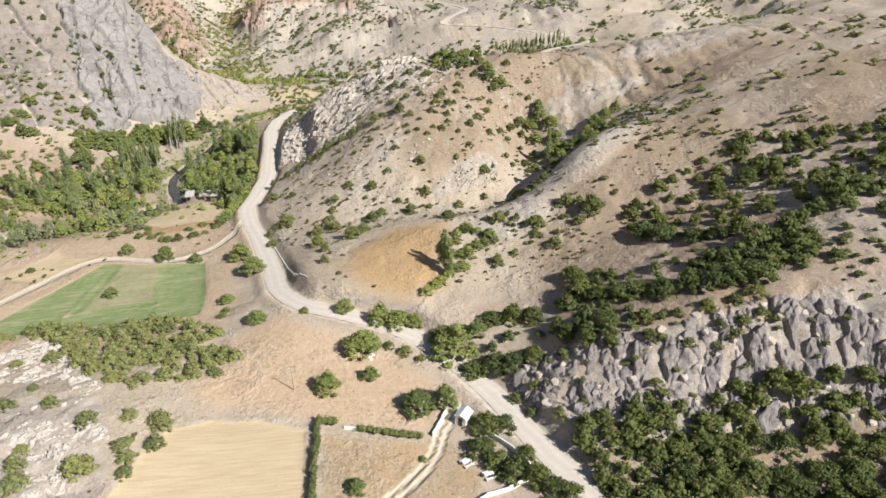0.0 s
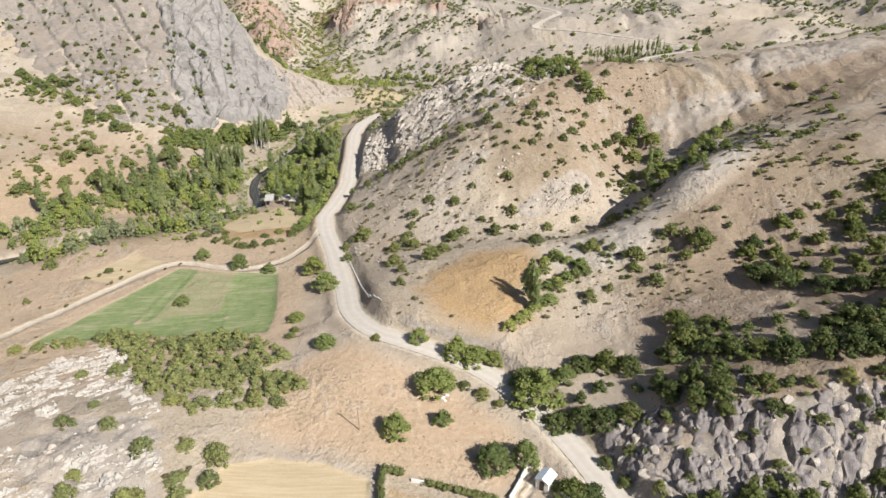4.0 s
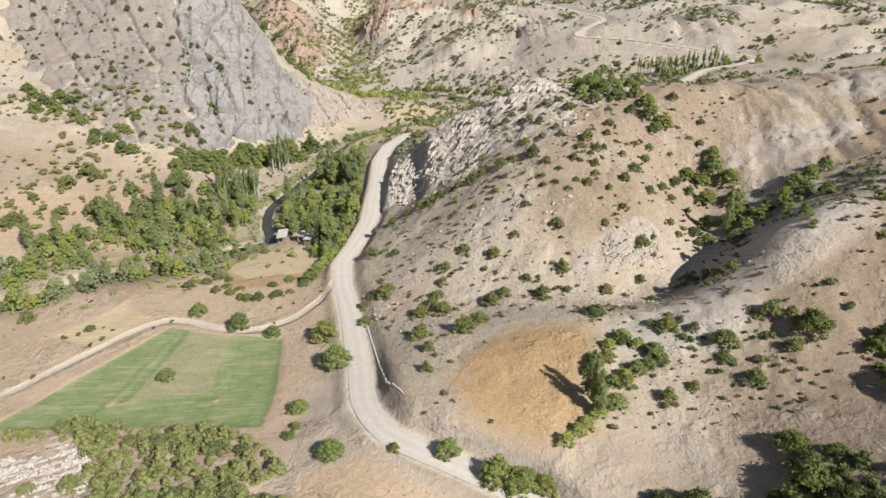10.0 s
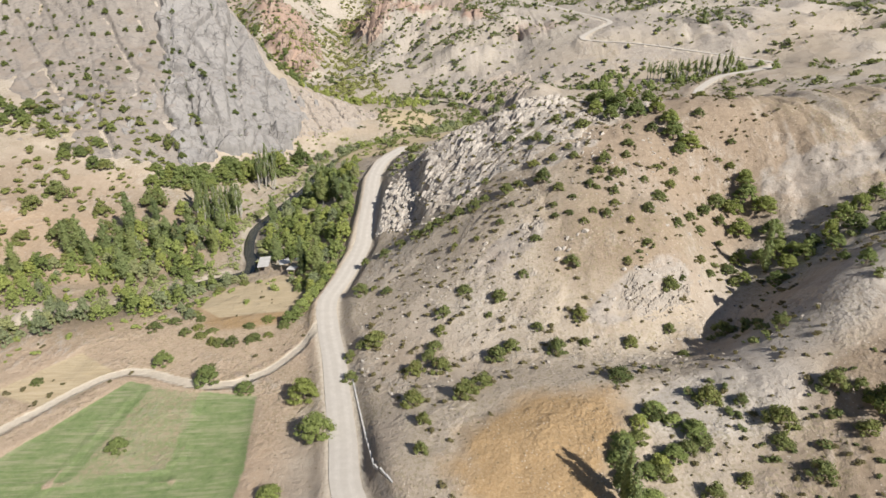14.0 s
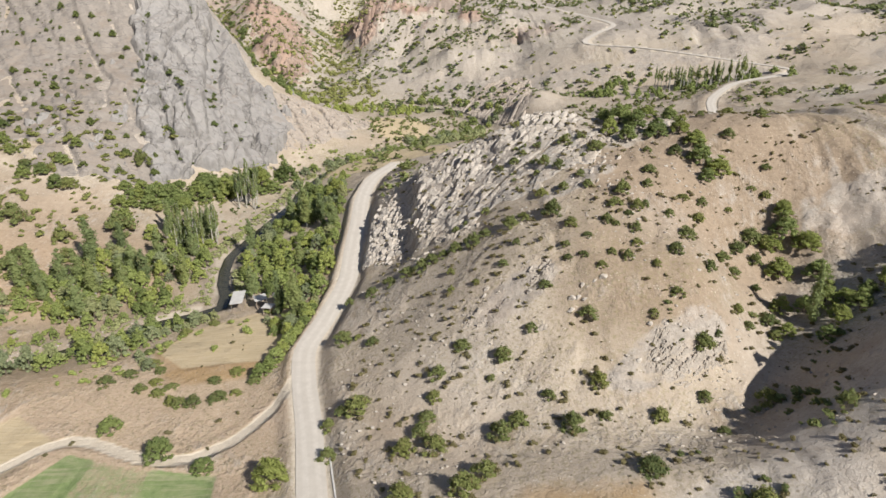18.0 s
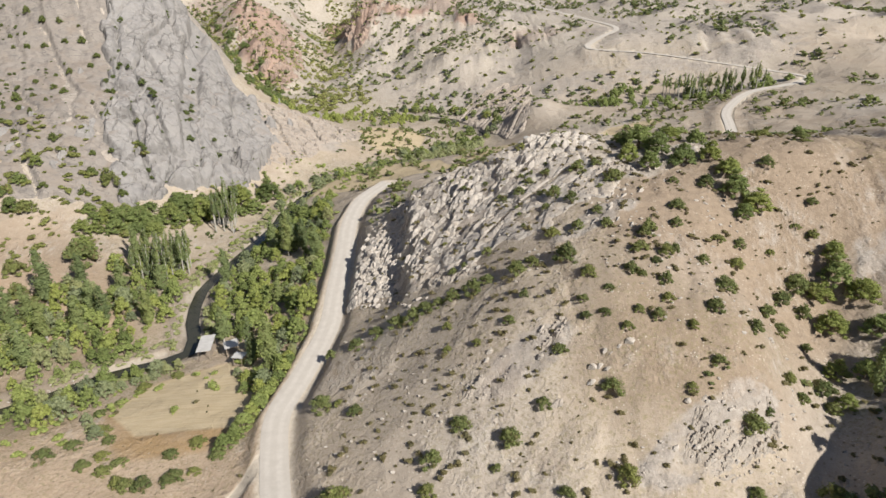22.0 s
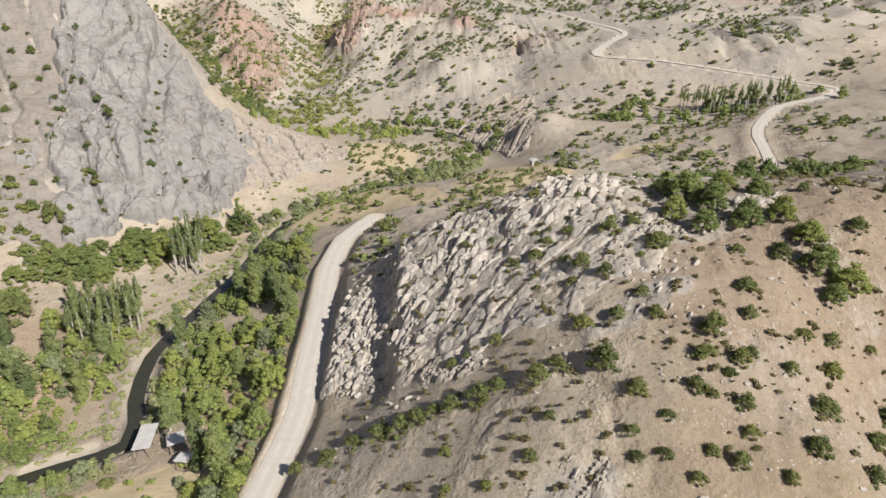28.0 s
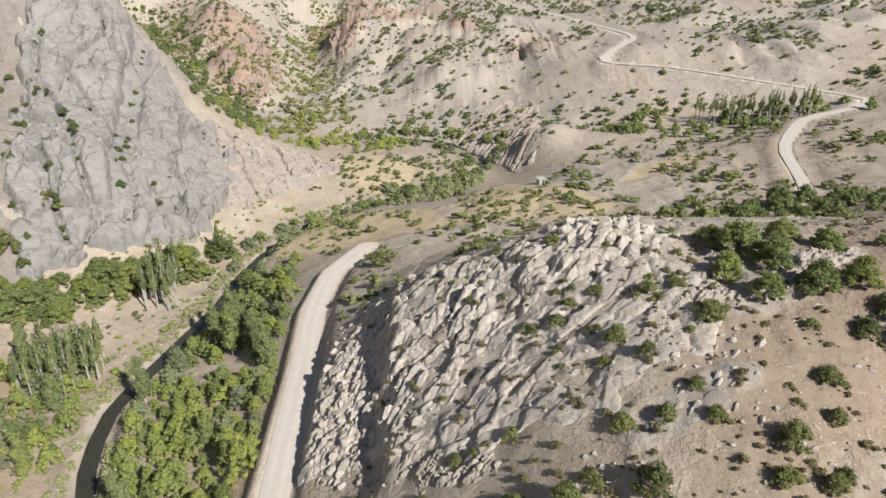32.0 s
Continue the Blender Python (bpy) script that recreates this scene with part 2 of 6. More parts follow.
LINES["terrace"] = [(-35, 342, 9), (0, 362, 16), (37, 380, 18), (70, 385, 22), (95, 400, 24), (140, 455, 24), (110, 470, 22)]
LINES["river_field"] = [(-40, 400, 3), (-28, 445, 4), (-10, 470, 4), (-45, 460, 4)]
LINES["pyramid"] = [(40, 446, 15), (46, 447, 23), (53, 450, 24), (62, 445, 19), (70, 470, 15)]
LINES["massif_foot"] = [(-190, 235, 16), (-160, 262, 11), (-139, 285, 8), (-110, 300, 7), (-95, 335, 6), (-84, 352, 6), (-70, 375, 4), (-55, 402, 4)]
LINES["massif_mid"] = [(-210, 325, 32), (-161, 329, 26), (-162, 366, 37), (-142, 355, 38), (-125, 350, 31), (-108, 350, 29), (-104, 365, 37), (-108, 386, 36), (-90, 395, 25), (-72, 415, 13), (-48, 432, 6)]
LINES["massif_crest"] = [(-300, 450, 100), (-219, 460, 92), (-170, 457, 108), (-140, 446, 92), (-122, 438, 68), (-112, 437, 52), (-101, 437, 32), (-90, 438, 21), (-62, 447, 12), (-42, 450, 4)]
LINES["massif_face"] = [(-260, 400, 60), (-219, 405, 52), (-165, 395, 53), (-127, 405, 57), (-116, 393, 40)]
LINES["massif_back"] = [(-160, 520, 62), (-120, 500, 25), (-85, 485, 8), (-55, 475, 4)]
LINES["pyramid_foot"] = [(22, 470, 3), (29, 452, 3), (35, 436, 5), (38, 420, 9)]
LINES["gorge"] = [(-60, 500, 3), (-72, 540, 5), (-87, 585, 8), (-92, 660, 11), (-94, 750, 16), (-100, 890, 24)]
LINES["gorge_west"] = [(-195, 545, 55), (-240, 620, 62), (-270, 720, 70), (-290, 880, 90)]
LINES["far_slope"] = [(-30, 530, 6), (-7, 552, 17), (16, 562, 29), (34, 503, 16), (49, 603, 36), (0, 620, 32), (-35, 650, 33), (-35, 720, 46), (0, 700, 44), (40, 680, 46), (0, 800, 58)]
LINES["ravine"] = [(-84, 495, 5), (-100, 525, 7), (-135, 580, 18), (-180, 640, 33), (-220, 700, 42)]
LINES["spur_west"] = [(-106, 548, 12), (-118, 570, 25), (-130, 600, 37), (-148, 650, 51), (-165, 720, 58), (-190, 800, 68)]
LINES["spur_east"] = [(-40, 560, 9), (-54, 620, 21), (-66, 690, 38), (-73, 750, 47), (-60, 800, 56), (-40, 880, 64)]
LINES["far_road"] = [(98, 330, 31), (107, 351, 29.5), (113, 370, 29.5), (120, 388, 30), (143, 419, 31), (170, 434, 32), (184, 447, 33), (172, 464, 33.5), (150, 482, 35), (120, 503, 37), (89, 520, 37.5), (100, 542, 41), (117, 570, 44), (108, 620, 45), (96, 670, 46), (60, 740, 50)]
LINES["east_slope"] = [(157, 493, 43), (177, 492, 49), (184, 510, 52), (240, 513, 54), (280, 450, 50), (240, 400, 46), (200, 350, 46)]
LINES["south"] = [(-200, 0, 10), (-100, 20, 4), (0, 0, 2), (60, 0, 6), (130, 20, 40), (220, 60, 80)]
LINES["east"] = [(170, 120, 62), (200, 180, 70), (220, 260, 72), (230, 320, 55)]


def line_points(step=9.0):
    pts = []
    for run in LINES.values():
        for (ax, ay, az), (bx, by, bz) in zip(run, run[1:]):
            n = max(1, round(math.hypot(bx - ax, by - ay) / step))
            pts += [(ax + (bx - ax) * i / n, ay + (by - ay) * i / n, az + (bz - az) * i / n) for i in range(n)]
        pts.append(run[-1])
    return np.array(pts, float)
class Relief:
    """A smooth surface over the landform lines."""
    def __init__(self, cell=5.0, box=(-300, 300, 0, 900)):
        p = line_points()
        d = np.hypot(p[:, None, 0] - p[None, :, 0], p[:, None, 1] - p[None, :, 1])
        n = len(p)
        a = np.zeros((n + 3, n + 3))
        a[:n, :n] = self.kernel(d) + np.eye(n) * 1.5
        a[:n, n], a[:n, n + 1:] = 1, p[:, :2] / 100
        a[n:, :n] = a[:n, n:].T
        w = np.linalg.solve(a, np.append(p[:, 2], [0, 0, 0]))
        self.cell, self.x0, self.y0 = cell, box[0], box[2]
        gx, gy = np.arange(box[0], box[1] + cell, cell), np.arange(box[2], box[3] + cell, cell)
        rows = []
        for y in gy:
            k = self.kernel(np.hypot(gx[:, None] - p[None, :, 0], y - p[None, :, 1]))
            rows.append(k @ w[:n] + w[n] + gx / 100 * w[n + 1] + y / 100 * w[n + 2])
        self.g = np.array(rows)
    @staticmethod
    def kernel(d):
        return -d
    def __call__(self, x, y):
        x, y = np.broadcast_arrays(np.asarray(x, float), np.asarray(y, float))
        u = np.clip((x - self.x0) / self.cell, 1, self.g.shape[1] - 3.001)
        v = np.clip((y - self.y0) / self.cell, 1, self.g.shape[0] - 3.001)
        i, j = u.astype(int), v.astype(int)
        s, t = u - i, v - j
        def cub(s):
            return ((1 - s) ** 3 / 6, (3 * s ** 3 - 6 * s ** 2 + 4) / 6, (-3 * s ** 3 + 3 * s ** 2 + 3 * s + 1) / 6, s ** 3 / 6)
        cs, ct = cub(s), cub(t)
        out = 0
        for b in range(4):
            for a in range(4):
                out = out + ct[b] * cs[a] * self.g[j + b - 1, i + a - 1]
        return out

# ---- ground ----
relief = Relief()
RNG = np.random.RandomState(7)
TABLE = RNG.rand(256, 256)


def lattice(i, j, k=0):
    return TABLE[(i * 7 + j * 57 + k * 131) % 256, (j * 3 + i * 101 + k * 17) % 256]


def value_noise(x, y, k=0):
    i, j = np.floor(x).astype(int), np.floor(y).astype(int)
    s, t = x - i, y - j
    s, t = s * s * (3 - 2 * s), t * t * (3 - 2 * t)
    a, b = lattice(i, j, k), lattice(i + 1, j, k)
    c, d = lattice(i, j + 1, k), lattice(i + 1, j + 1, k)
    return (a * (1 - s) + b * s) * (1 - t) + (c * (1 - s) + d * s) * t - 0.5


def fbm(x, y, octaves=4, gain=0.5, k=0):
    total, amp = 0, 1.0
    for o in range(octaves):
        total = total + amp * value_noise(x, y, k + o * 5)
        x, y, amp = x * 2.03 + 3.7, y * 2.03 + 9.1, amp * gain
    return total


def blocks(x, y, k=0):
    """Cell noise: distance to the nearest and the second cell centre, and the nearest cell's own number."""
    i, j = np.floor(x).astype(int), np.floor(y).astype(int)
    f1, f2, own = np.full(x.shape, 9.0), np.full(x.shape, 9.0), np.zeros(x.shape)
    for di in (-1, 0, 1):
        for dj in (-1, 0, 1):
            px, py = i + di + lattice(i + di, j + dj, k), j + dj + lattice(i + di, j + dj, k + 3)
            d = np.hypot(px - x, py - y)
            nearer = d < f1
            f2 = np.where(nearer, f1, np.minimum(f2, d))
            own = np.where(nearer, lattice(i + di, j + dj, k + 9), own)
            f1 = np.where(nearer, d, f1)
    return f1, f2, own


def soft(v, lo, hi):
    t = np.clip((v - lo) / (hi - lo), 0, 1)
    return t * t * (3 - 2 * t)


def inside(x, y, poly, edge=1.5):
    """1 inside a polygon, 0 outside, with a soft edge."""
    odd, near = np.zeros(x.shape, bool), np.full(x.shape, 1e9)
    for (ax, ay), (bx, by) in zip(poly, poly[1:] + poly[:1]):
        if ay != by:
            odd ^= ((ay > y) != (by > y)) & (x < (bx - ax) * (y - ay) / (by - ay) + ax)
        u = np.clip(((x - ax) * (bx - ax) + (y - ay) * (by - ay)) / ((bx - ax) ** 2 + (by - ay) ** 2), 0, 1)
        near = np.minimum(near, np.hypot(x - ax - u * (bx - ax), y - ay - u * (by - ay)))
    return soft(np.where(odd, near, -near), -edge, edge)


def along(x, y, run):
    """Distance to a run of (x, y, z), and the height of the run at the nearest place."""
    near, high = np.full(x.shape, 1e9), np.zeros(x.shape)
    for (ax, ay, az), (bx, by, bz) in zip(run, run[1:]):
        u = np.clip(((x - ax) * (bx - ax) + (y - ay) * (by - ay)) / ((bx - ax) ** 2 + (by - ay) ** 2), 0, 1)
        d = np.hypot(x - ax - u * (bx - ax), y - ay - u * (by - ay))
        better = d < near
        near, high = np.where(better, d, near), np.where(better, az + u * (bz - az), high)
    return near, high


def blob(x, y, spots):
    total = np.zeros(x.shape)
    x, y = x + 9 * fbm(x / 22, y / 22, 3, k=90) * (y > 460), y + 9 * fbm(x / 22, y / 22, 3, k=94) * (y > 460)
    for cx, cy, rx, ry, turn in spots:
        c, s = math.cos(radians(turn)), math.sin(radians(turn))
        u, v = ((x - cx) * c + (y - cy) * s) / rx, ((y - cy) * c - (x - cx) * s) / ry
        total = np.maximum(total, soft(1.25 - np.hypot(u, v), 0.0, 0.5))
    return total


def smooth_run(run, step=2.0):
    """A run with its corners rounded, in even steps."""
    p = np.array(run, float)
    q = np.vstack([2 * p[0] - p[1], p, 2 * p[-1] - p[-2]])
    out = []
    for a, b, c, d in zip(q, q[1:], q[2:], q[3:]):
        n = max(1, int(np.linalg.norm(c - b) / step))
        for i in range(n):
            t = i / n
            out.append(0.5 * (2 * b + (c - a) * t + (2 * a - 5 * b + 4 * c - d) * t ** 2 + (3 * b - a - 3 * c + d) * t ** 3))
    out.append(p[-1])
    return [tuple(v) for v in out]


ROAD = smooth_run(LINES["road"], 3.0)
FAR_ROAD = smooth_run(LINES["far_road"], 8.0)
RIVER = smooth_run(LINES["river"], 6.0)
ROAD_HALF = 2.5
ROCKS = [(70, 88, 42, 9, -4), (12, 262, 24, 14, 20), (0, 250, 12, 8, 40), (28, 270, 10, 6, 0), (-57, 104, 12, 9, 0), (-52, 92, 10, 10, 0)]
LEDGES = [(40, 192, 14, 4, 25), (14, 206, 9, 4, 20), (45, 250, 14, 6, 15), (30, 232, 10, 3, 20), (95, 225, 20, 6, 0), (130, 236, 25, 8, -10)]
FLANK = [(-108, 324), (-122, 318), (-146, 322), (-172, 340), (-205, 372), (-240, 420), (-250, 470), (-205, 468), (-156, 458), (-148, 430), (-136, 398), (-126, 372), (-116, 345)]
CLIFF = [(-130, 375, 52, 44, 30), (-70, 425, 26, 12, -25)]
MASSIF = [(-84, 357), (-98, 341), (-110, 327), (-118, 345), (-128, 372), (-138, 398), (-150, 430), (-158, 456), (-140, 448), (-122, 440), (-109, 438), (-84, 426), (-74, 392), (-78, 362)]
RED_ROCK = [(-122, 590, 16, 40, 22), (-145, 655, 22, 40, 20), (-66, 715, 13, 55, 5), (-30, 700, 22, 26, 0), (-70, 810, 50, 50, 0), (20, 660, 12, 18, 0)]
PALE_ROCK = [(100, 680, 40, 26, 0), (168, 520, 16, 22, 0), (165, 480, 20, 10, 20), (66, 590, 22, 26, 0), (38, 470, 10, 26, -15), (190, 520, 16, 16, 0)]
GREEN = [(-92, 149), (-68, 150), (-36, 147), (-36, 158), (-40, 181), (-55, 184), (-70, 188), (-83, 167)]
OCHRE = [(0, 148), (4, 140), (14, 134), (23, 136), (24, 149), (28, 156), (27, 163), (12, 163), (3, 156)]
STRAW = [(-44, 70), (-9, 70), (-9, 84), (-9, 99), (-18, 103), (-27, 104), (-34, 102), (-37, 97), (-41, 87)]
PINK = [(-32, 111), (-26, 108), (-10, 103), (-4, 100), (13, 96), (18, 102), (17, 110), (4, 124), (-6, 129), (-15, 136), (-25, 132)]


def gullied(x, y):
    """Where bare slopes are cut by rain: the badland face and the pale cliff above the distant road."""
    face = soft(x - 68, 0, 22) * soft(y - 206, 0, 14) * soft(300 - y, 0, 30)
    return np.maximum(face, 2.2 * blob(x, y, [(172, 512, 26, 24, 0), (66, 588, 20, 22, 0)]))


def rills(x, y):
    """Rain gullies running down the slope, wide and narrow ones."""
    bend = 0.5 * fbm(x / 25, y / 25, 2, k=45)
    wide = soft(0.17 - np.abs(fbm(x / 15 + bend, y / 90, 2, k=46)), 0, 0.17)
    return wide + 0.4 * soft(0.15 - np.abs(fbm(x / 5 + bend, y / 60, 2, k=48)), 0, 0.15)


def ground_height(x, y):
    x, y = np.asarray(x, float), np.asarray(y, float)
    h = relief(x, y)
    far = np.maximum(np.maximum(np.abs(x) - 280, y - 860), np.maximum(-y, 0))
    h = h + np.where(far > 0, far * 0.28 + far * 0.25 * fbm(x / 260, y / 260, 4, k=3), 0)
    fn, fz = along(x, y, LINES["far_road"])
    remote = soft(np.maximum(y - 455, np.abs(x) - 150), 0, 120) * soft(fn, 6, 60) * soft(np.hypot(x + 60, y - 520), 20, 70)
    crease = 0.5 - np.abs(fbm(x / 90 + 0.3 * fbm(x / 60, y / 60, 2, k=15), y / 70, 4, k=14))
    h = h + remote * ((crease - 0.33) * 20 + fbm(x / 24, y / 24, 5, 0.55, k=16) * 6)
    near_road, road_z = along(x, y, LINES["road"])
    wild = soft(near_road, 4, 14) * (1 - 0.9 * np.maximum(inside(x, y, GREEN, 4), np.maximum(inside(x, y, STRAW, 4), inside(x, y, PINK, 4))))
    slope = soft(h, 9, 26)
    h = h + wild * (fbm(x / 34, y / 34, 3, k=1) * (0.7 + 1.0 * slope) + fbm(x / 7, y / 7, 4, 0.6, k=2) * (0.3 + 0.3 * slope))
    rill = np.abs(fbm(x / 9 + 0.4 * fbm(x / 20, y / 20, 2, k=11), y / 26, 3, k=8))
    h = h - wild * slope * soft(0.06 - rill, 0, 0.06) * 0.45
    h = h - gullied(x, y) * wild * rills(x, y) * 1.35
    rock = blob(x, y, ROCKS) * wild
    f1, f2, own = blocks(x / 3.2 + 0.5 * fbm(x / 5, y / 5, 2), y / 2.2, 20)
    g1, g2, gown = blocks(x / 1.3, y / 1.0, 40)
    h = h + rock * ((own - 0.6) * 1.2 - 0.4)
    ledge = blob(x, y, LEDGES)
    h = h + ledge * ((own - 0.4) * 0.9 + (gown - 0.5) * 0.4)
    cliff = 0.25 * blob(x, y, CLIFF)
    c1, c2, cown = blocks(x / 16 + fbm(x / 18, y / 18, 3, k=5), y / 13, 60)
    d1, d2, down = blocks(x / 5 + fbm(x / 8, y / 8, 2, k=7), y / 4, 65)
    h = h + cliff * ((cown - 0.5) * 7.0 - soft(0.12 - (c2 - c1), 0, 0.12) * 4.0 + fbm(x / 9, y / 9, 3, k=6) * 3.0 + (down - 0.5) * 1.6)
    crown = np.maximum(blob(x, y, RED_ROCK), 0.15 * blob(x, y, PALE_ROCK))
    e1, e2, eown = blocks(x / 11 + 0.8 * fbm(x / 12, y / 12, 3, k=25), y / 17 + 0.8 * fbm(x / 12, y / 12, 3, k=26), 80)
    h = h + crown * ((eown - 0.5) * 4.5 + (down - 0.5) * 2.0 + np.abs(fbm(x / 20, y / 20, 4, k=27)) * 9)
    h = h + soft(np.abs(y - 263), 26, 16) * 4.6 * (soft(x + 5 * fbm(x / 6, y / 6, 3, k=47), -10.0, -5.5) - soft(x, -22, 10))
    h = h - 2.6 * inside(x, y, MASSIF, 9)
    rn, rz = along(x, y, LINES["river"])
    h = np.where(rn < 9, h * soft(rn, 1.7, 4.6) + (rz - 1.1) * (1 - soft(rn, 1.7, 4.6)), h)
    k = soft(near_road, ROAD_HALF + 0.4, ROAD_HALF + 3.5)
    h = h * k + (road_z - 0.12) * (1 - k)
    k = soft(fn, 3.5, 9)
    return h * k + (fz - 0.1) * (1 - k)


def spread(lo, hi, fine, reach_lo, reach_hi, growth=1.026):
    mid = list(np.arange(lo, hi, fine))
    up, step = [mid[-1]], fine
    while up[-1] < reach_hi:
        step *= growth
        up.append(up[-1] + step)
    down, step = [mid[0]], fine
    while down[-1] > reach_lo:
        step *= growth
        down.append(down[-1] - step)
    return np.array(down[:0:-1] + mid + up[1:])


GX, GY = spread(-72, 112, 0.8, -2600, 2600), spread(82, 330, 0.8, -1200, 3600)
mx, my = np.meshgrid(GX, GY)
GZ = ground_height(mx, my)


PATCHES = []  # rock faces that stand out of the sheet: x, y, step, heights


def ground_z(x, y):
    """The height of the ground sheet, or of a rock face where one covers it."""
    top = sheet_z(x, y)
    for x0, y0, step, z in PATCHES:
        i, j = int((x - x0) / step + 0.5), int((y - y0) / step + 0.5)
        if 0 <= i < z.shape[1] and 0 <= j < z.shape[0]:
            top = max(top, float(z[j, i]))
    return top


def sheet_z(x, y):
    """The height of the ground sheet itself."""
    i = min(max(int(np.searchsorted(GX, x)) - 1, 0), len(GX) - 2)
    j = min(max(int(np.searchsorted(GY, y)) - 1, 0), len(GY) - 2)
    s, t = (x - GX[i]) / (GX[i + 1] - GX[i]), (y - GY[j]) / (GY[j + 1] - GY[j])
    return float((GZ[j, i] * (1 - s) + GZ[j, i + 1] * s) * (1 - t) + (GZ[j + 1, i] * (1 - s) + GZ[j + 1, i + 1] * s) * t)


def ground_zs(x, y):
    """The same for arrays."""
    i = np.clip(np.searchsorted(GX, x) - 1, 0, len(GX) - 2)
    j = np.clip(np.searchsorted(GY, y) - 1, 0, len(GY) - 2)
    s, t = (x - GX[i]) / (GX[i + 1] - GX[i]), (y - GY[j]) / (GY[j + 1] - GY[j])
    return (GZ[j, i] * (1 - s) + GZ[j, i + 1] * s) * (1 - t) + (GZ[j + 1, i] * (1 - s) + GZ[j + 1, i + 1] * s) * t


def sheet(name, xs, ys, zs, material):
    me = bpy.data.meshes.new(name)
    ny, nx = zs.shape
    co = np.stack([*np.meshgrid(xs, ys), zs], -1).reshape(-1, 3)
    a = (np.arange(ny - 1)[:, None] * nx + np.arange(nx - 1)[None]).ravel()
    quads = np.stack([a, a + 1, a + nx + 1, a + nx], 1)
    me.vertices.add(len(co))
    me.vertices.foreach_set("co", co.ravel())
    me.loops.add(quads.size)
    me.loops.foreach_set("vertex_index", quads.ravel())
    me.polygons.add(len(quads))
    me.polygons.foreach_set("loop_start", np.arange(len(quads)) * 4)
    me.polygons.foreach_set("use_smooth", np.ones(len(quads), bool))
    me.update(calc_edges=True)
    me.materials.append(material)
    return me


def zone_color(me, name, r, g, b):
    at = me.color_attributes.new(name, "FLOAT_COLOR", "POINT")
    at.data.foreach_set("color", np.stack([r, g, b, np.ones_like(r)], -1).ravel())


ground_mesh = sheet("ground", GX, GY, GZ, SOIL)
gy_, gx_ = np.gradient(GZ, GY, GX)
steep = np.hypot(gx_, gy_)
near_road, _ = along(mx, my, LINES["road"])
near_river, _ = along(mx, my, LINES["river"])
near_far, _ = along(mx, my, LINES["far_road"])
rock = np.clip(np.maximum(np.maximum(blob(mx, my, ROCKS), 0.75 * blob(mx, my, LEDGES)), blob(mx, my, CLIFF) * 0.9), 0, 1)
rock = np.maximum(rock, 0.9 * soft(steep, 0.9, 1.6))
rock = np.maximum(rock, np.maximum(0.95 * blob(mx, my, RED_ROCK), 0.7 * blob(mx, my, PALE_ROCK)))
rock = np.maximum(rock, 0.8 * soft(my, 440, 500) * soft(fbm(mx / 40, my / 40, 4, 0.6, k=96), -0.05, 0.25))
rock = rock * (1 - 0.5 * soft(-mx, 140, 165) * (my < 470))
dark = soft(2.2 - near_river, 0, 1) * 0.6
TRACKS = {"field_track": [(-31, 207, 0), (-34, 199, 0), (-40, 190, 0), (-46, 186, 0), (-55, 186, 0), (-64, 190, 0), (-72, 192, 0), (-80, 186, 0), (-90, 172, 0), (-104, 150, 0)],
          "yard_track": [(20, 101, 0), (16.1, 95.4, 0), (14, 90.4, 0), (10.8, 86.1, 0), (5.9, 82.1, 0), (-2, 77, 0)]}
gravel = np.maximum(soft(4.4 - near_road, 0, 2.0) * 0.75, soft(4.8 - near_river, 0, 2) * np.clip(0.5 + 1.8 * fbm(mx / 6, my / 6, 3, k=35), 0, 1))
for name, run in TRACKS.items():
    reach = along(mx, my, smooth_run(run, 4))[0]
    gravel = np.maximum(gravel, soft(1.9 - reach, 0, 1.0) if name == "field_track" else 0.9 * soft(0.75 - np.abs(reach - 0.8), 0, 0.5))
gravel = np.maximum(gravel, soft(2.8 - near_far, 0, 1.2))
PALE_STRIP = [(-64, 189), (-53, 185), (-50, 160), (-68, 158)]
HAY_FIELDS = ([(-53, 355), (-50, 371), (-33, 383), (-15, 380), (0, 368), (3, 352), (-6, 342), (-20, 340), (-35, 345)], [(-48, 442), (-39, 465), (-18, 461), (-7, 451), (-11, 423), (-24, 415)], [(4, 365), (14, 391), (28, 406), (38, 389), (50, 359), (55, 344), (36, 339), (17, 342), (-5, 342), (2, 353), (15, 352)],
              [(-71, 227), (-64, 238), (-45, 246), (-39, 234), (-40, 218), (-60, 217)], [(-100, 186), (-87, 201), (-73, 191), (-83, 179)], [(60, 372), (92, 384), (100, 398), (72, 392)])
YARD = [(-6, 98), (12, 93.5), (16, 97), (21, 84), (18, 70), (-7, 70)]
SPOIL = [(-15, 164), (-10, 156), (-8, 145), (-13.5, 147), (-15.5, 156)]
green = inside(mx, my, GREEN, 1.5)
for a, b in (((-66, 188), (-72, 150)), ((-53, 185), (-47, 150)), ((-92, 158), (-36, 157))):
    path = [(a[0], a[1], 0), (b[0], b[1], 0)]
    green = green * (1 - 0.5 * soft(1.5 - along(mx, my, path)[0], 0, 1.4) * (0.6 + fbm(mx / 5, my / 5, 2, k=37)))
green = green * (1 - 0.5 * inside(mx, my, PALE_STRIP, 1.0))
straw = inside(mx, my, STRAW, 1.2)
for f in HAY_FIELDS:
    straw = np.maximum(straw, 0.7 * inside(mx, my, f, 1.5))
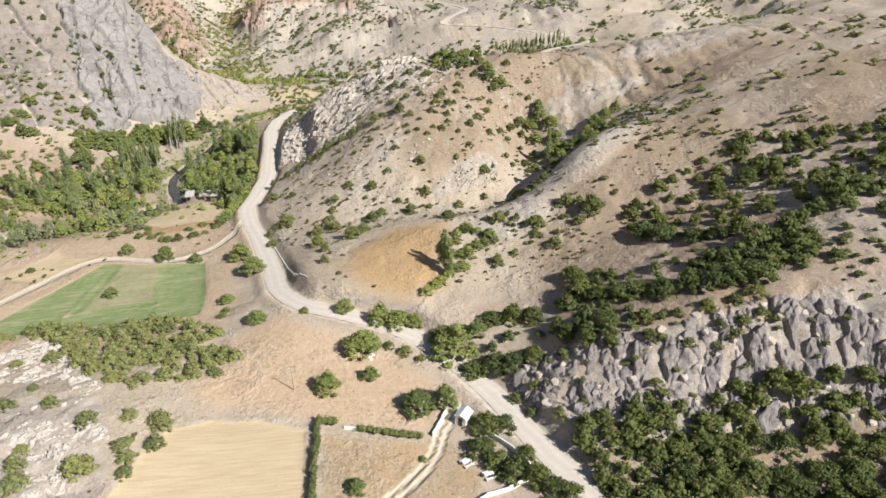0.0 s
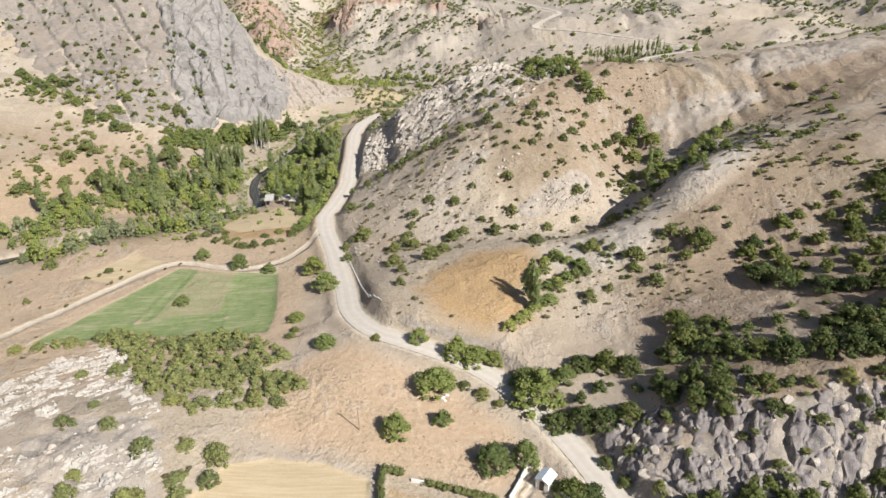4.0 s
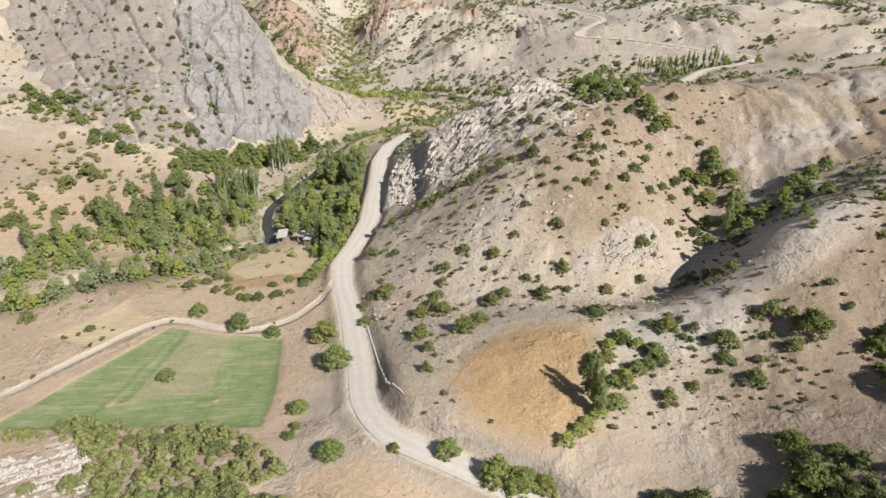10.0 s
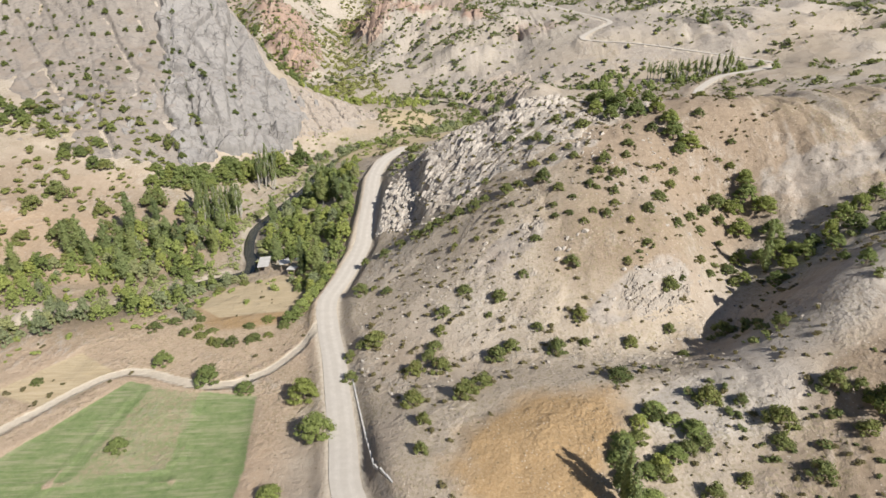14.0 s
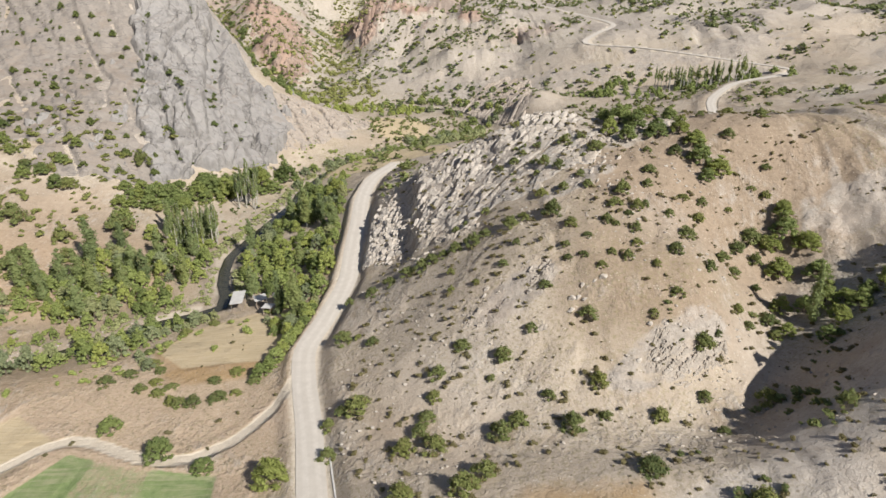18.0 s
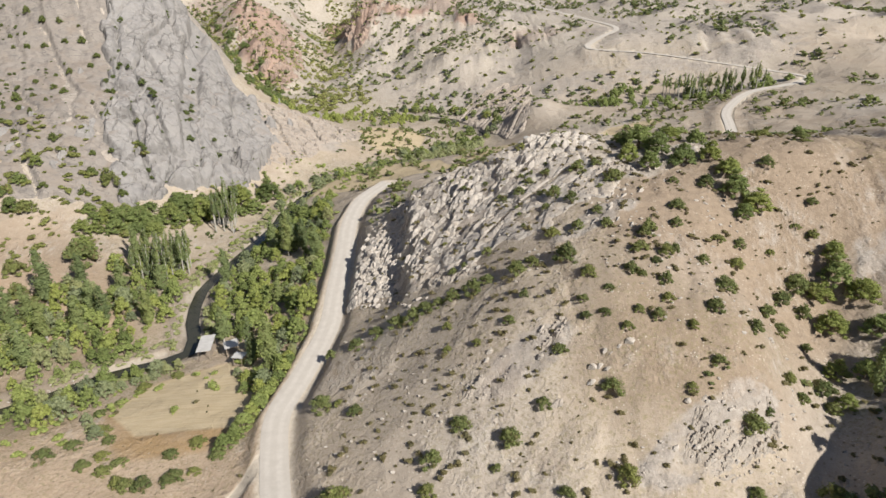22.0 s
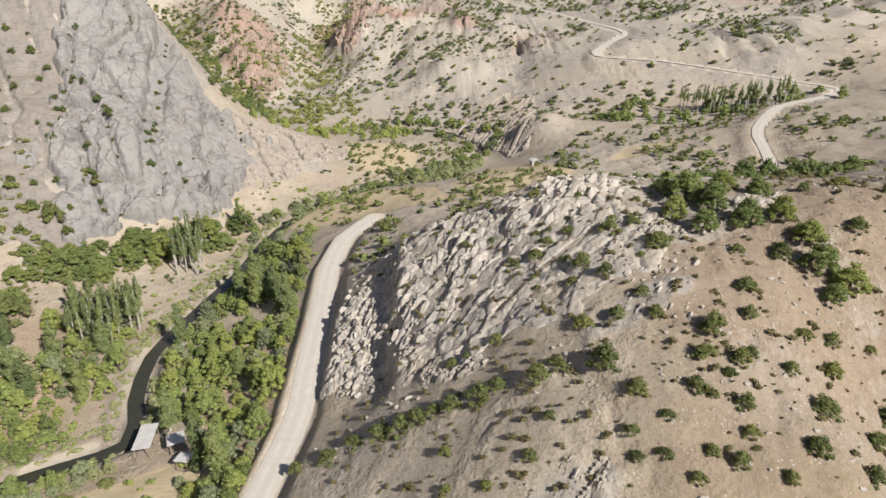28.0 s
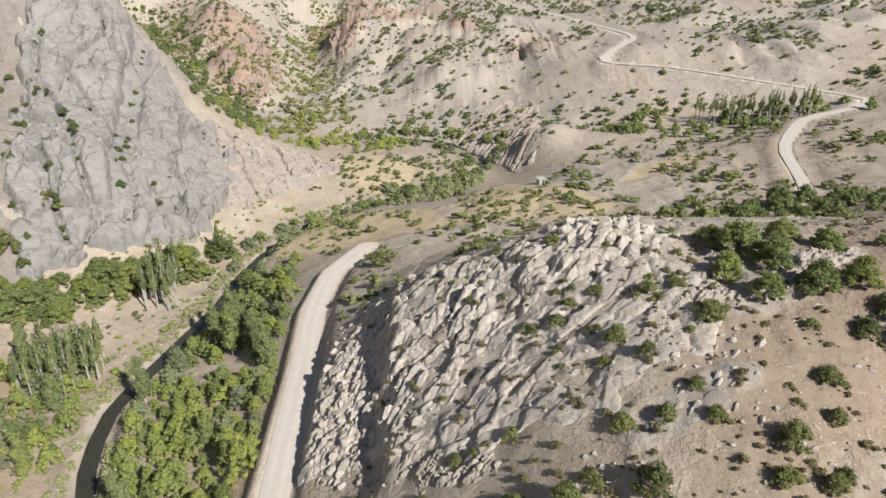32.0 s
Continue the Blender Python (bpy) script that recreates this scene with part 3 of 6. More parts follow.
zone_color(ground_mesh, "crop", green, np.maximum(np.maximum(0.9 * inside(mx, my, OCHRE, 7), 0.62 * inside(mx, my, [(-71, 227), (-64, 238), (-45, 246), (-39, 234), (-40, 212), (-60, 209)], 2)), 0.42 * inside(mx, my, [(-6, 98), (12, 93.5), (16, 97), (21, 84), (18, 70), (-7, 70)], 1.5)), straw)
STRIPED = [(24, 440), (37, 436), (44, 450), (38, 498), (20, 505)]
dark = np.maximum(dark, 0.35 * inside(mx, my, STRIPED, 4))
dark = np.maximum(dark, 0.55 * inside(mx, my, SPOIL, 1.2))
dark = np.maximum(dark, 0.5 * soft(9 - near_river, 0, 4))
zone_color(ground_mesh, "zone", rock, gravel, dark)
pink = np.maximum(inside(mx, my, PINK, 3), 0.35 * soft(fbm(mx / 60, my / 60, 3, k=30), 0.0, 0.35) * (mx < -20) * (GZ < 14))
pink = np.maximum(pink, soft(my, 500, 600) * soft(fbm(mx / 60, my / 60, 3, k=36), -0.15, 0.15) * 0.6)
pink = np.maximum(pink, blob(mx, my, RED_ROCK))
pink = np.maximum(pink, 0.75 * soft(-mx, 24, 34) * soft(my, 118, 135) * soft(300 - my, 0, 30) * soft(near_river, 10, 20) * soft(14 - GZ, 0, 5))
grass = np.clip(soft(fbm(mx / 25, my / 25, 3, k=31), -0.1, 0.3) * 0.6 + soft(30 - near_river, 0, 20) * 0.5, 0, 1)
grass = np.maximum(grass, inside(mx, my, YARD, 1.5))
near_gorge = np.minimum(along(mx, my, LINES["gorge"])[0], along(mx, my, LINES["ravine"])[0])
grass = np.maximum(grass, 0.9 * soft(45 - near_gorge, 0, 30))
grass = np.maximum(grass, 0.5 * soft(my, 480, 560) * soft(fbm(mx / 50, my / 50, 3, k=39), -0.1, 0.2))
grey = soft(GZ, 10, 20) * (0.25 + fbm(mx / 40, my / 40, 3, k=33))
grey = np.maximum(grey, 0.9 * blob(mx, my, [(68, 174, 22, 9, 22), (44, 158, 14, 8, 10)]))
grey = np.maximum(grey, 0.6 * gullied(mx, my) * soft(fbm(mx / 6 + 0.4 * fbm(mx / 9, my / 9, 3, k=50), my / 30, 4, 0.65, k=49), 0.06, 0.24))
# distance haze put into the soil colour: paler and greyer far up the valley
grey = np.maximum(grey, 0.75 * soft(my, 440, 560))
zone_color(ground_mesh, "land", pink, grass, np.clip(grey, 0, 1))
# browner soil on the eastern slopes, paler stony ground towards the road
loam = np.maximum(soft(mx - 0.25 * (my - 200), 8, 40) * soft(my, 185, 205) * soft(330 - my, 0, 20), soft(mx, 30, 60) * soft(200 - my, 0, 30) * (1 - blob(mx, my, [(68, 174, 26, 12, 22), (44, 158, 16, 10, 10)])))
loam = np.maximum(loam, 0.7 * soft(-mx, 60, 90) * soft(330 - my, 0, 40) * soft(my, 180, 220))
ground_mesh.attributes.new("loam", "FLOAT", "POINT").data.foreach_set("value", (0.15 + 0.75 * loam).ravel().astype(np.float32))
ground = tagged(new("ground", ground_mesh), "dry tan hillside soil with pale stones and sparse tufts", "ground", kind="structure")


def ribbon(name, run, half, lift, material, label, category, cols=6):
    p = np.array(run)
    d = np.gradient(p[:, :2], axis=0)
    d /= np.linalg.norm(d, axis=1)[:, None]
    side = np.stack([d[:, 1], -d[:, 0]], 1)
    us = np.linspace(-1, 1, cols + 1)
    co, act = [], []
    for i in range(len(p)):
        for u in us:
            w = half * (1 + 0.10 * math.sin(i * 0.37) * u)
            co.append((p[i, 0] + side[i, 0] * u * w, p[i, 1] + side[i, 1] * u * w, p[i, 2] + lift + 0.06 * (1 - u * u)))
            act.append(u)
    n = cols + 1
    faces = [(i * n + j, i * n + j + 1, i * n + n + j + 1, i * n + n + j) for i in range(len(p) - 1) for j in range(cols)]
    me = bpy.data.meshes.new(name)
    me.from_pydata(co, [], faces)
    me.attributes.new("across", "FLOAT", "POINT").data.foreach_set("value", np.array(act, dtype=np.float32))
    me.materials.append(material)
    for f in me.polygons:
        f.use_smooth = True
    return tagged(new(name, me), label, category, kind="structure")


ribbon("road", ROAD, ROAD_HALF, 0.0, GRAVEL, "pale unpaved gravel road worn by wheel tracks", "road")
ribbon("far_road", FAR_ROAD, 1.9, 0.2, GRAVEL, "pale gravel road climbing the distant slope", "road", 3)


# the river's water
m_water = Mat("river_water", 0.08, 0.5)
m_water.color(m_water.mix(m_water.noise(0.6, 3), (0.030, 0.032, 0.022), (0.055, 0.050, 0.035)))
m_water.bump(m_water.noise(2.5, 3), 0.35, 0.1)
ribbon("water", [(x, y, z - 0.55) for x, y, z in RIVER], 1.7, 0.0, m_water.m, "dark shallow river winding through the valley", "water", 2)

# ---- places of plants: x, y and crown radius ----
PLANTS = {}
PLANTS["hill_shrubs"] = [(25.8, 217.5, 1.9), (28.4, 213.3, 1.4), (38.0, 213.9, 1.8), (32.8, 216.2, 1.7), (34.5, 215.1, 1.0), (44.7, 208.5, 2.2), (37.6, 210.5, 1.6), (32.4, 208.8, 1.2), (35.3, 207.3, 1.7), (27.1, 209.1, 1.4), (24.2, 209.7, 1.4), (30.0, 205.8, 1.5), (40.2, 205.3, 1.5), (53.6, 222.2, 2.0), (48.7, 215.1, 2.5), (68.8, 223.0, 3.2), (65.8, 219.0, 2.2), (59.0, 213.2, 2.1), (51.0, 206.8, 2.0), (42.9, 200.0, 1.7), (63.5, 211.9, 1.5), (38.0, 197.1, 1.4), (57.7, 201.0, 1.7), (19.4, 205.5, 1.8), (14.9, 217.6, 1.3), (11.9, 213.4, 1.7), (6.4, 212.1, 1.3), (1.4, 214.3, 1.1), (26.8, 198.7, 2.4), (16.1, 198.6, 1.9), (-18.7, 214.3, 1.4), (1.4, 219.9, 1.4)]
PLANTS["hill_shrubs_beside"] = [(49.8, 195.7, 1.1)]
PLANTS["upper_shrubs"] = [(37.7, 225.0, 2.5), (45.4, 233.1, 2.1), (43.7, 227.9, 1.6), (31.2, 229.1, 1.6), (35.3, 220.9, 2.0), (37.5, 218.1, 1.3), (41.7, 221.7, 1.5), (52.8, 239.4, 2.2), (46.8, 240.8, 1.3), (51.4, 226.7, 1.8), (55.6, 226.9, 1.8), (62.0, 227.4, 1.4), (68.3, 231.9, 1.4), (71.1, 230.4, 1.7), (72.3, 235.2, 1.9), (65.5, 242.2, 2.3), (76.9, 252.0, 2.7), (71.1, 257.4, 2.0), (63.3, 254.9, 1.6), (26.5, 240.1, 1.8), (23.8, 244.8, 2.4), (17.5, 252.6, 1.7), (35.9, 244.5, 2.6), (29.5, 251.2, 2.2), (46.6, 220.1, 1.7)]
PLANTS["slope_shrubs"] = [(3.5, 198.9, 2.5), (10.7, 194.9, 2.7), (8.4, 191.1, 1.2), (56.7, 214.7, 2.0), (61.9, 220.0, 2.8), (55.9, 202.7, 1.6), (63.6, 205.0, 2.6), (63.7, 201.6, 1.9), (66.5, 223.8, 3.2), (39.7, 220.1, 2.0), (24.1, 212.5, 1.3)]
PLANTS["band_shrubs"] = [(-22.9, 232.3, 2.1), (-17.3, 231.5, 2.4), (-13.0, 231.7, 2.3), (-8.6, 230.4, 2.8), (-5.5, 229.2, 2.3), (-2.9, 229.1, 2.5), (-0.4, 229.0, 2.0), (2.5, 227.7, 2.2), (6.3, 227.0, 2.9), (9.1, 227.3, 1.9), (14.4, 224.8, 2.5), (17.2, 225.7, 2.1), (22.9, 222.9, 3.1), (21.6, 231.1, 2.1), (26.2, 230.9, 1.7), (30.4, 233.5, 1.7)]
PLANTS["rib_shrubs"] = [(55.4, 185.0, 2.9), (59.1, 171.8, 2.3), (45.4, 178.2, 1.6), (44.8, 185.7, 1.7), (35.9, 181.4, 2.2), (26.7, 187.2, 2.3), (17.9, 185.8, 2.0), (21.0, 179.3, 2.8), (26.9, 181.1, 1.7), (46.6, 193.5, 2.7), (30.1, 166.3, 3.0), (42.3, 158.3, 3.0), (46.7, 156.6, 1.8), (50.8, 151.8, 3.3), (50.0, 148.5, 2.1), (60.1, 155.4, 2.7), (63.1, 154.0, 1.7), (53.1, 142.9, 2.8), (43.0, 143.8, 1.8), (37.9, 141.8, 2.4), (61.3, 147.4, 2.5), (33.1, 155.5, 2.3), (26.2, 148.8, 3.0), (29.4, 151.6, 2.2), (31.3, 145.5, 2.9), (36.2, 149.3, 2.2), (39.0, 150.1, 2.2), (38.3, 153.3, 1.8)]
PLANTS["roadside_shrubs"] = [(-4.6, 152.4, 2.0), (-4.4, 159.7, 2.2), (-6.7, 166.9, 2.8), (2.9, 166.6, 3.3), (6.1, 169.8, 2.6), (-1.7, 177.9, 2.8), (-6.8, 178.3, 2.5), (-4.1, 181.6, 2.3), (9.4, 179.1, 3.3), (12.4, 181.5, 2.3), (-16.1, 191.6, 3.7), (-19.3, 192.0, 1.9), (-20.4, 181.8, 2.4), (-21.5, 189.8, 2.1), (-3.0, 185.1, 2.3), (-1.3, 194.4, 2.2), (-1.9, 189.3, 1.8), (-22.1, 215.2, 3.2), (-15.1, 210.3, 2.1)]
PLANTS["summit_grove"] = [(44.1, 257.6, 4.5), (41.2, 261.1, 2.9), (40.4, 252.1, 3.0), (46.9, 252.5, 3.5), (50.3, 246.8, 3.7), (43.5, 246.3, 2.9), (55.9, 246.9, 3.1), (58.0, 241.8, 3.5), (57.7, 236.8, 3.2), (61.4, 234.4, 3.1), (58.3, 232.6, 2.1), (51.8, 260.5, 2.9), (56.3, 256.2, 2.8)]
PLANTS["gully_grove"] = [(73.5, 224.1, 4.2), (70.4, 222.3, 3.5), (70.2, 216.8, 4.1), (77.0, 220.3, 4.1), (76.6, 213.6, 4.0), (74.4, 206.1, 3.9), (71.0, 206.5, 3.2), (73.9, 227.1, 3.5), (88.1, 207.8, 3.8), (91.8, 208.5, 3.2), (95.9, 209.9, 3.2), (82.0, 197.8, 3.0), (90.2, 197.4, 3.0), (80.9, 204.2, 2.8), (77.1, 204.5, 3.2), (74.5, 176.8, 2.6), (75.9, 185.1, 1.9), (74, 200, 3.6), (70, 196, 3.0), (78, 201, 3.4), (84, 204, 3.6), (88, 202, 3.4), (67, 208, 3.2), (66, 202, 2.4)]
PLANTS["field_trees"] = [(-62.3, 166.2, 2.1), (3.8, 111.4, 2.2), (-4.9, 108.9, 2.8), (-9.7, 135.7, 1.6), (2.5, 120.5, 4.1), (12.3, 101.5, 3.5), (18.1, 102.4, 3.0), (-0.6, 134.6, 2.5), (7.3, 129.7, 3.1), (11.5, 128.4, 3.4), (15.2, 128.2, 2.4), (15.0, 115.9, 1.7), (11.9, 118.5, 2.0), (8.6, 121.2, 1.8), (22.6, 117.2, 5.4), (21.0, 121.8, 3.5), (27.8, 119.0, 2.9), (-24.4, 164.9, 3.4), (-29.8, 151.4, 2.4), (-29.2, 145.8, 1.7), (-21.0, 136.7, 2.6), (-29.2, 177.9, 3.2), (-52.1, 186.6, 2.9), (-65.1, 194.5, 2.6), (-90.9, 188.9, 1.8), (-106.4, 173.0, 1.4), (-43.1, 183.2, 2.1), (-29.8, 143.1, 1.7)]
PLANTS["knoll_shrubs"] = [(-46.6, 93.4, 3.6), (-35.6, 103.8, 3.4), (-35.4, 98.0, 2.3), (-41.1, 104.9, 1.8), (-47.8, 103.3, 2.6), (-55.8, 109.2, 2.1), (-70.9, 130.2, 1.8), (-61.5, 116.0, 1.4), (-40.5, 98.1, 2.5), (-39.4, 95.0, 2.2), (-39.2, 92.0, 1.9), (-63.6, 130.5, 2.5), (-57.3, 98.6, 2.0), (-55.5, 90.7, 2.8), (-56.2, 93.9, 2.4), (-64.2, 110.5, 2.4)]
PLANTS["thicket"] = [(-76.0, 149.6, 3.1), (-71.7, 150.6, 3.1), (-64.9, 145.1, 3.3), (-59.1, 143.8, 3.3), (-53.4, 142.5, 3.3), (-47.3, 139.6, 3.6), (-42.3, 140.1, 3.6), (-36.8, 139.0, 3.2), (-59.2, 131.1, 3.1), (-52.5, 122.8, 3.2), (-49.2, 126.5, 3.3), (-44.8, 127.4, 3.3), (-39.7, 125.8, 3.6), (-35.6, 127.9, 3.6), (-30.3, 125.2, 3.5), (-26.4, 122.8, 3.2), (-47.0, 116.5, 3.3), (-41.5, 116.0, 3.0), (-37.5, 117.3, 3.3), (-32.2, 117.5, 2.8), (-27.8, 117.5, 2.8), (-81.5, 147.1, 3.0), (-88.9, 146.3, 2.7), (-93.6, 145.3, 2.7)]
PLANTS["south_wood"] = [(25.3, 110.2, 3.3), (29.5, 109.4, 3.5), (33.2, 107.3, 3.2), (37.2, 106.9, 3.2), (44.3, 107.4, 2.4), (46.2, 101.9, 2.3), (50.6, 103.4, 3.0), (49.7, 98.5, 1.9), (57.3, 101.3, 2.5), (56.6, 97.1, 2.2), (43.2, 110.3, 2.1), (51.1, 119.3, 4.0), (53.9, 114.0, 3.8), (56.8, 111.3, 3.2), (60.2, 109.8, 3.1), (63.6, 106.5, 3.6), (68.2, 105.9, 3.5), (72.1, 104.0, 4.0), (76.2, 102.9, 3.9), (79.7, 100.8, 3.9), (52.6, 127.8, 3.0), (57.0, 124.2, 2.3), (36.3, 120.2, 3.5), (40.3, 118.2, 3.1), (32.0, 121.7, 2.9), (77.7, 108.7, 3.1), (82.1, 106.3, 3.5), (73.3, 111.6, 2.6), (72.4, 135.5, 3.5), (74.6, 130.2, 3.3), (75.3, 145.3, 2.7), (79.8, 124.9, 3.5)]
PLANTS["south_wood_beside"] = [(83.2, 121.3, 3.1), (87.8, 120.1, 3.4), (96.2, 125.0, 2.9), (65.1, 149.7, 3.7), (94.0, 140.2, 3.2), (100.9, 139.8, 3.8), (104.3, 150.4, 3.3), (105.2, 141.3, 3.2)]
PLANTS["crag_shrubs"] = [(31.6, 100.3, 2.0), (33.8, 95.8, 2.0), (37.7, 91.5, 2.1), (41.3, 88.2, 2.5), (46.0, 86.1, 2.7), (51.2, 85.9, 2.7), (55.0, 83.9, 2.7), (35.4, 100.0, 1.5), (63.5, 82.9, 2.7), (69.3, 82.1, 2.6), (42.3, 91.9, 1.4), (55.2, 89.9, 1.6), (62.8, 94.0, 1.9), (69.3, 94.7, 1.6), (73.7, 94.4, 1.9), (77.1, 94.2, 2.3), (63.1, 99.3, 1.9), (68.4, 98.7, 2.2), (73.6, 98.0, 2.4), (77.6, 97.8, 2.8), (51.4, 95.1, 1.2)]
PLANTS["crag_foot_wood"] = [(47.6, 84.0, 2.5), (50.6, 81.0, 3.0), (55.5, 80.2, 3.2), (60.8, 80.2, 3.0), (65.2, 78.5, 3.2), (69.7, 78.9, 3.0), (74.1, 77.4, 3.0), (79.0, 77.0, 3.0), (83.9, 76.5, 2.5), (54.3, 75.4, 3.4), (59.5, 73.5, 3.8), (65.7, 73.5, 3.8), (70.6, 71.5, 3.8), (76.5, 71.1, 3.8), (81.6, 69.7, 3.8), (87.8, 72.8, 3.4), (50.4, 73.8, 2.8), (60.2, 71.3, 3.3), (72.0, 69.0, 3.3), (81.2, 66.5, 3.2), (24.4, 94.4, 3.7), (27.4, 93.5, 2.7), (22.2, 89.3, 3.1), (24.5, 86.1, 2.8), (26.8, 82.9, 3.0), (30.2, 80.7, 2.9), (32.2, 77.7, 2.9), (29.7, 85.9, 2.0), (34.5, 75.9, 2.3)]
PLANTS["west_shrubs"] = [(-141.3, 291.5, 5.6), (-122.4, 284.7, 4.9), (-145.8, 283.1, 4.3), (-150.5, 268.6, 3.1), (-108.4, 293.4, 6.2), (-129.8, 272.9, 4.7), (-116.3, 274.8, 3.7), (-137.6, 262.4, 3.5), (-128.6, 265.9, 4.1), (-147.6, 251.4, 4.3), (-147.9, 247.1, 3.8), (-124.0, 210.4, 4.9), (-112.0, 196.7, 3.0), (-114.5, 331.3, 5.0), (-132.7, 311.8, 5.3), (-142.3, 316.1, 4.2), (-148.7, 316.0, 3.6)]
PLANTS["flank_grove"] = [(-194, 349, 4.0), (-188, 343, 3.4), (-181, 338, 4.2), (-178, 346, 3.6), (-180, 329, 3.6), (-172, 331, 3.8), (-169, 339, 3.0), (-176, 336, 3.4), (-163, 329, 2.8), (-157, 323, 3.0), (-148, 312, 3.4), (-143, 315, 3.2), (-136, 310, 3.4), (-139, 322, 2.8), (-136, 328, 2.6)]
PLANTS["massif_foot_wood"] = [(-108.3, 296.9, 4.4), (-104.9, 316.4, 4.8), (-102.2, 320.7, 4.9), (-97.3, 319.5, 4.5), (-94.2, 327.5, 5.1), (-91.6, 333.6, 5.3), (-85.7, 335.5, 5.3), (-82.6, 341.6, 5.5), (-80.0, 350.7, 4.7), (-95.7, 315.9, 3.2), (-112.8, 314.6, 3.2), (-113.5, 307.1, 3.8), (-84.8, 343.3, 3.7), (-94.3, 336.8, 4.0), (-76.1, 349.8, 5.7), (-69.8, 346.6, 4.2), (-67.5, 359.2, 4.9)]

# ---- tools ----
def mesh_of(name, co, faces, material, smooth=False):
    me = bpy.data.meshes.new(name)
    me.from_pydata([tuple(c) for c in co], [], faces)
    me.materials.append(material)
    if smooth:
        me.polygons.foreach_set("use_smooth", np.ones(len(me.polygons), bool))
    me.update()
    return me


def scatter(poly, gap, rng, tries=4000, clear=()):
    """Places inside a polygon, none nearer to another than the gap."""
    xs, ys = [p[0] for p in poly], [p[1] for p in poly]
    got = []
    px, py = rng.uniform(min(xs), max(xs), tries), rng.uniform(min(ys), max(ys), tries)
    ok = inside(px, py, poly, 0.01) > 0.5
    for run, d in clear:
        ok &= along(px, py, run)[0] > d
    for x, y in zip(px[ok], py[ok]):
        if all((x - a) ** 2 + (y - b) ** 2 > gap * gap for a, b in got):
            got.append((x, y))
    return got


def random_spots(n, box, rng, lo, hi, keep):
    x, y = rng.uniform(box[0], box[1], n), rng.uniform(box[2], box[3], n)
    ok = keep(x, y)
    return [(a, b, lo + (hi - lo) * rng.rand() ** 2) for a, b in zip(x[ok], y[ok])]

# ---- rocks ----
def stone_material(name="weathered_limestone", size=1.0, low=(0.37, 0.333, 0.292), high=(0.51, 0.462, 0.408), soil=(0.44, 0.36, 0.275), earthy=0.5, jointed=0.0):
    m = Mat(name, 0.92, 0.15)
    fine, mid, wide = m.noise(1.4 * max(size, 0.5), 6, 0.68), m.noise(0.35 * size, 5, 0.6), m.noise(0.06 * max(size, 0.4), 3)
    streak = m.noise(1.0 * size, 5, 0.65, m.stretch(0.35, 1.5, 0.35, -38))
    base = m.mix(m.ramp(fine, 0.3, 0.7), low, high)
    base = m.mix(m.ramp(streak, 0.45, 0.7, 0.0, 0.6), base, (high[0] * 1.06, high[1] * 1.03, high[2] * 0.98))
    base = m.mix(m.ramp(m.noise(0.8 * size, 4), 0.55, 0.7, 0.0, 0.55), base, (low[0] * 0.72, low[1] * 0.72, low[2] * 0.74))
    base = m.mix(m.ramp(m.rand(), 0.0, 1.0, 0.0, 0.3), base, low)
    seam = m.calc("ABSOLUTE", m.calc("SUBTRACT", m.noise(0.42 * size, 3, 0.6, m.stretch(0.5, 1.3, 0.6, -52)), 0.5))
    base = m.mix(m.ramp(seam, 0.012, 0.0, 0.0, 0.75), base, (0.13, 0.12, 0.11))
    if jointed:
        bent = m.t.nodes.new("ShaderNodeVectorMath")
        bent.operation = "MULTIPLY_ADD"
        sway = m.t.nodes.new("ShaderNodeTexNoise")
        sway.inputs["Scale"].default_value, sway.inputs["Detail"].default_value = 0.07, 4
        m.t.links.new(m.pos, sway.inputs["Vector"])
        m.t.links.new(sway.outputs["Color"], bent.inputs[0])
        bent.inputs[1].default_value = (16, 16, 16)
        m.t.links.new(m.stretch(1.0, 0.55, 0.7, -30), bent.inputs[2])
        joint = m.cells(jointed, "DISTANCE_TO_EDGE", bent.outputs[0])
        base = m.mix(m.calc("MULTIPLY", m.ramp(joint, 0.035, 0.0), m.ramp(mid, 0.35, 0.6)), base, (0.095, 0.09, 0.085))
        base = m.mix(m.ramp(m.cells(jointed, "F1", bent.outputs[0], "Color"), 0.2, 0.9, 0.0, 0.4), base, high)
    flat = m.t.nodes.new("ShaderNodeSeparateXYZ")
    m.t.links.new(m.t.nodes.new("ShaderNodeNewGeometry").outputs["Normal"], flat.inputs[0])
    dust = m.calc("MULTIPLY", m.ramp(m.calc("ADD", flat.outputs[2], m.calc("MULTIPLY", m.calc("SUBTRACT", mid, 0.5), 0.8)), 0.80, 0.98), earthy)
    base = m.mix(dust, base, m.mix(fine, (soil[0] * 0.85, soil[1] * 0.85, soil[2] * 0.85), soil))
    base = m.mix(m.ramp(m.noise(5, 3, 0.7), 0.58, 0.72, 0.0, 0.6), base, (0.20, 0.185, 0.165))
    m.color(base)
    m.bump(fine, 0.9, 0.2 / max(size, 0.4))
    return m.m


STONE = stone_material(jointed=0.28)


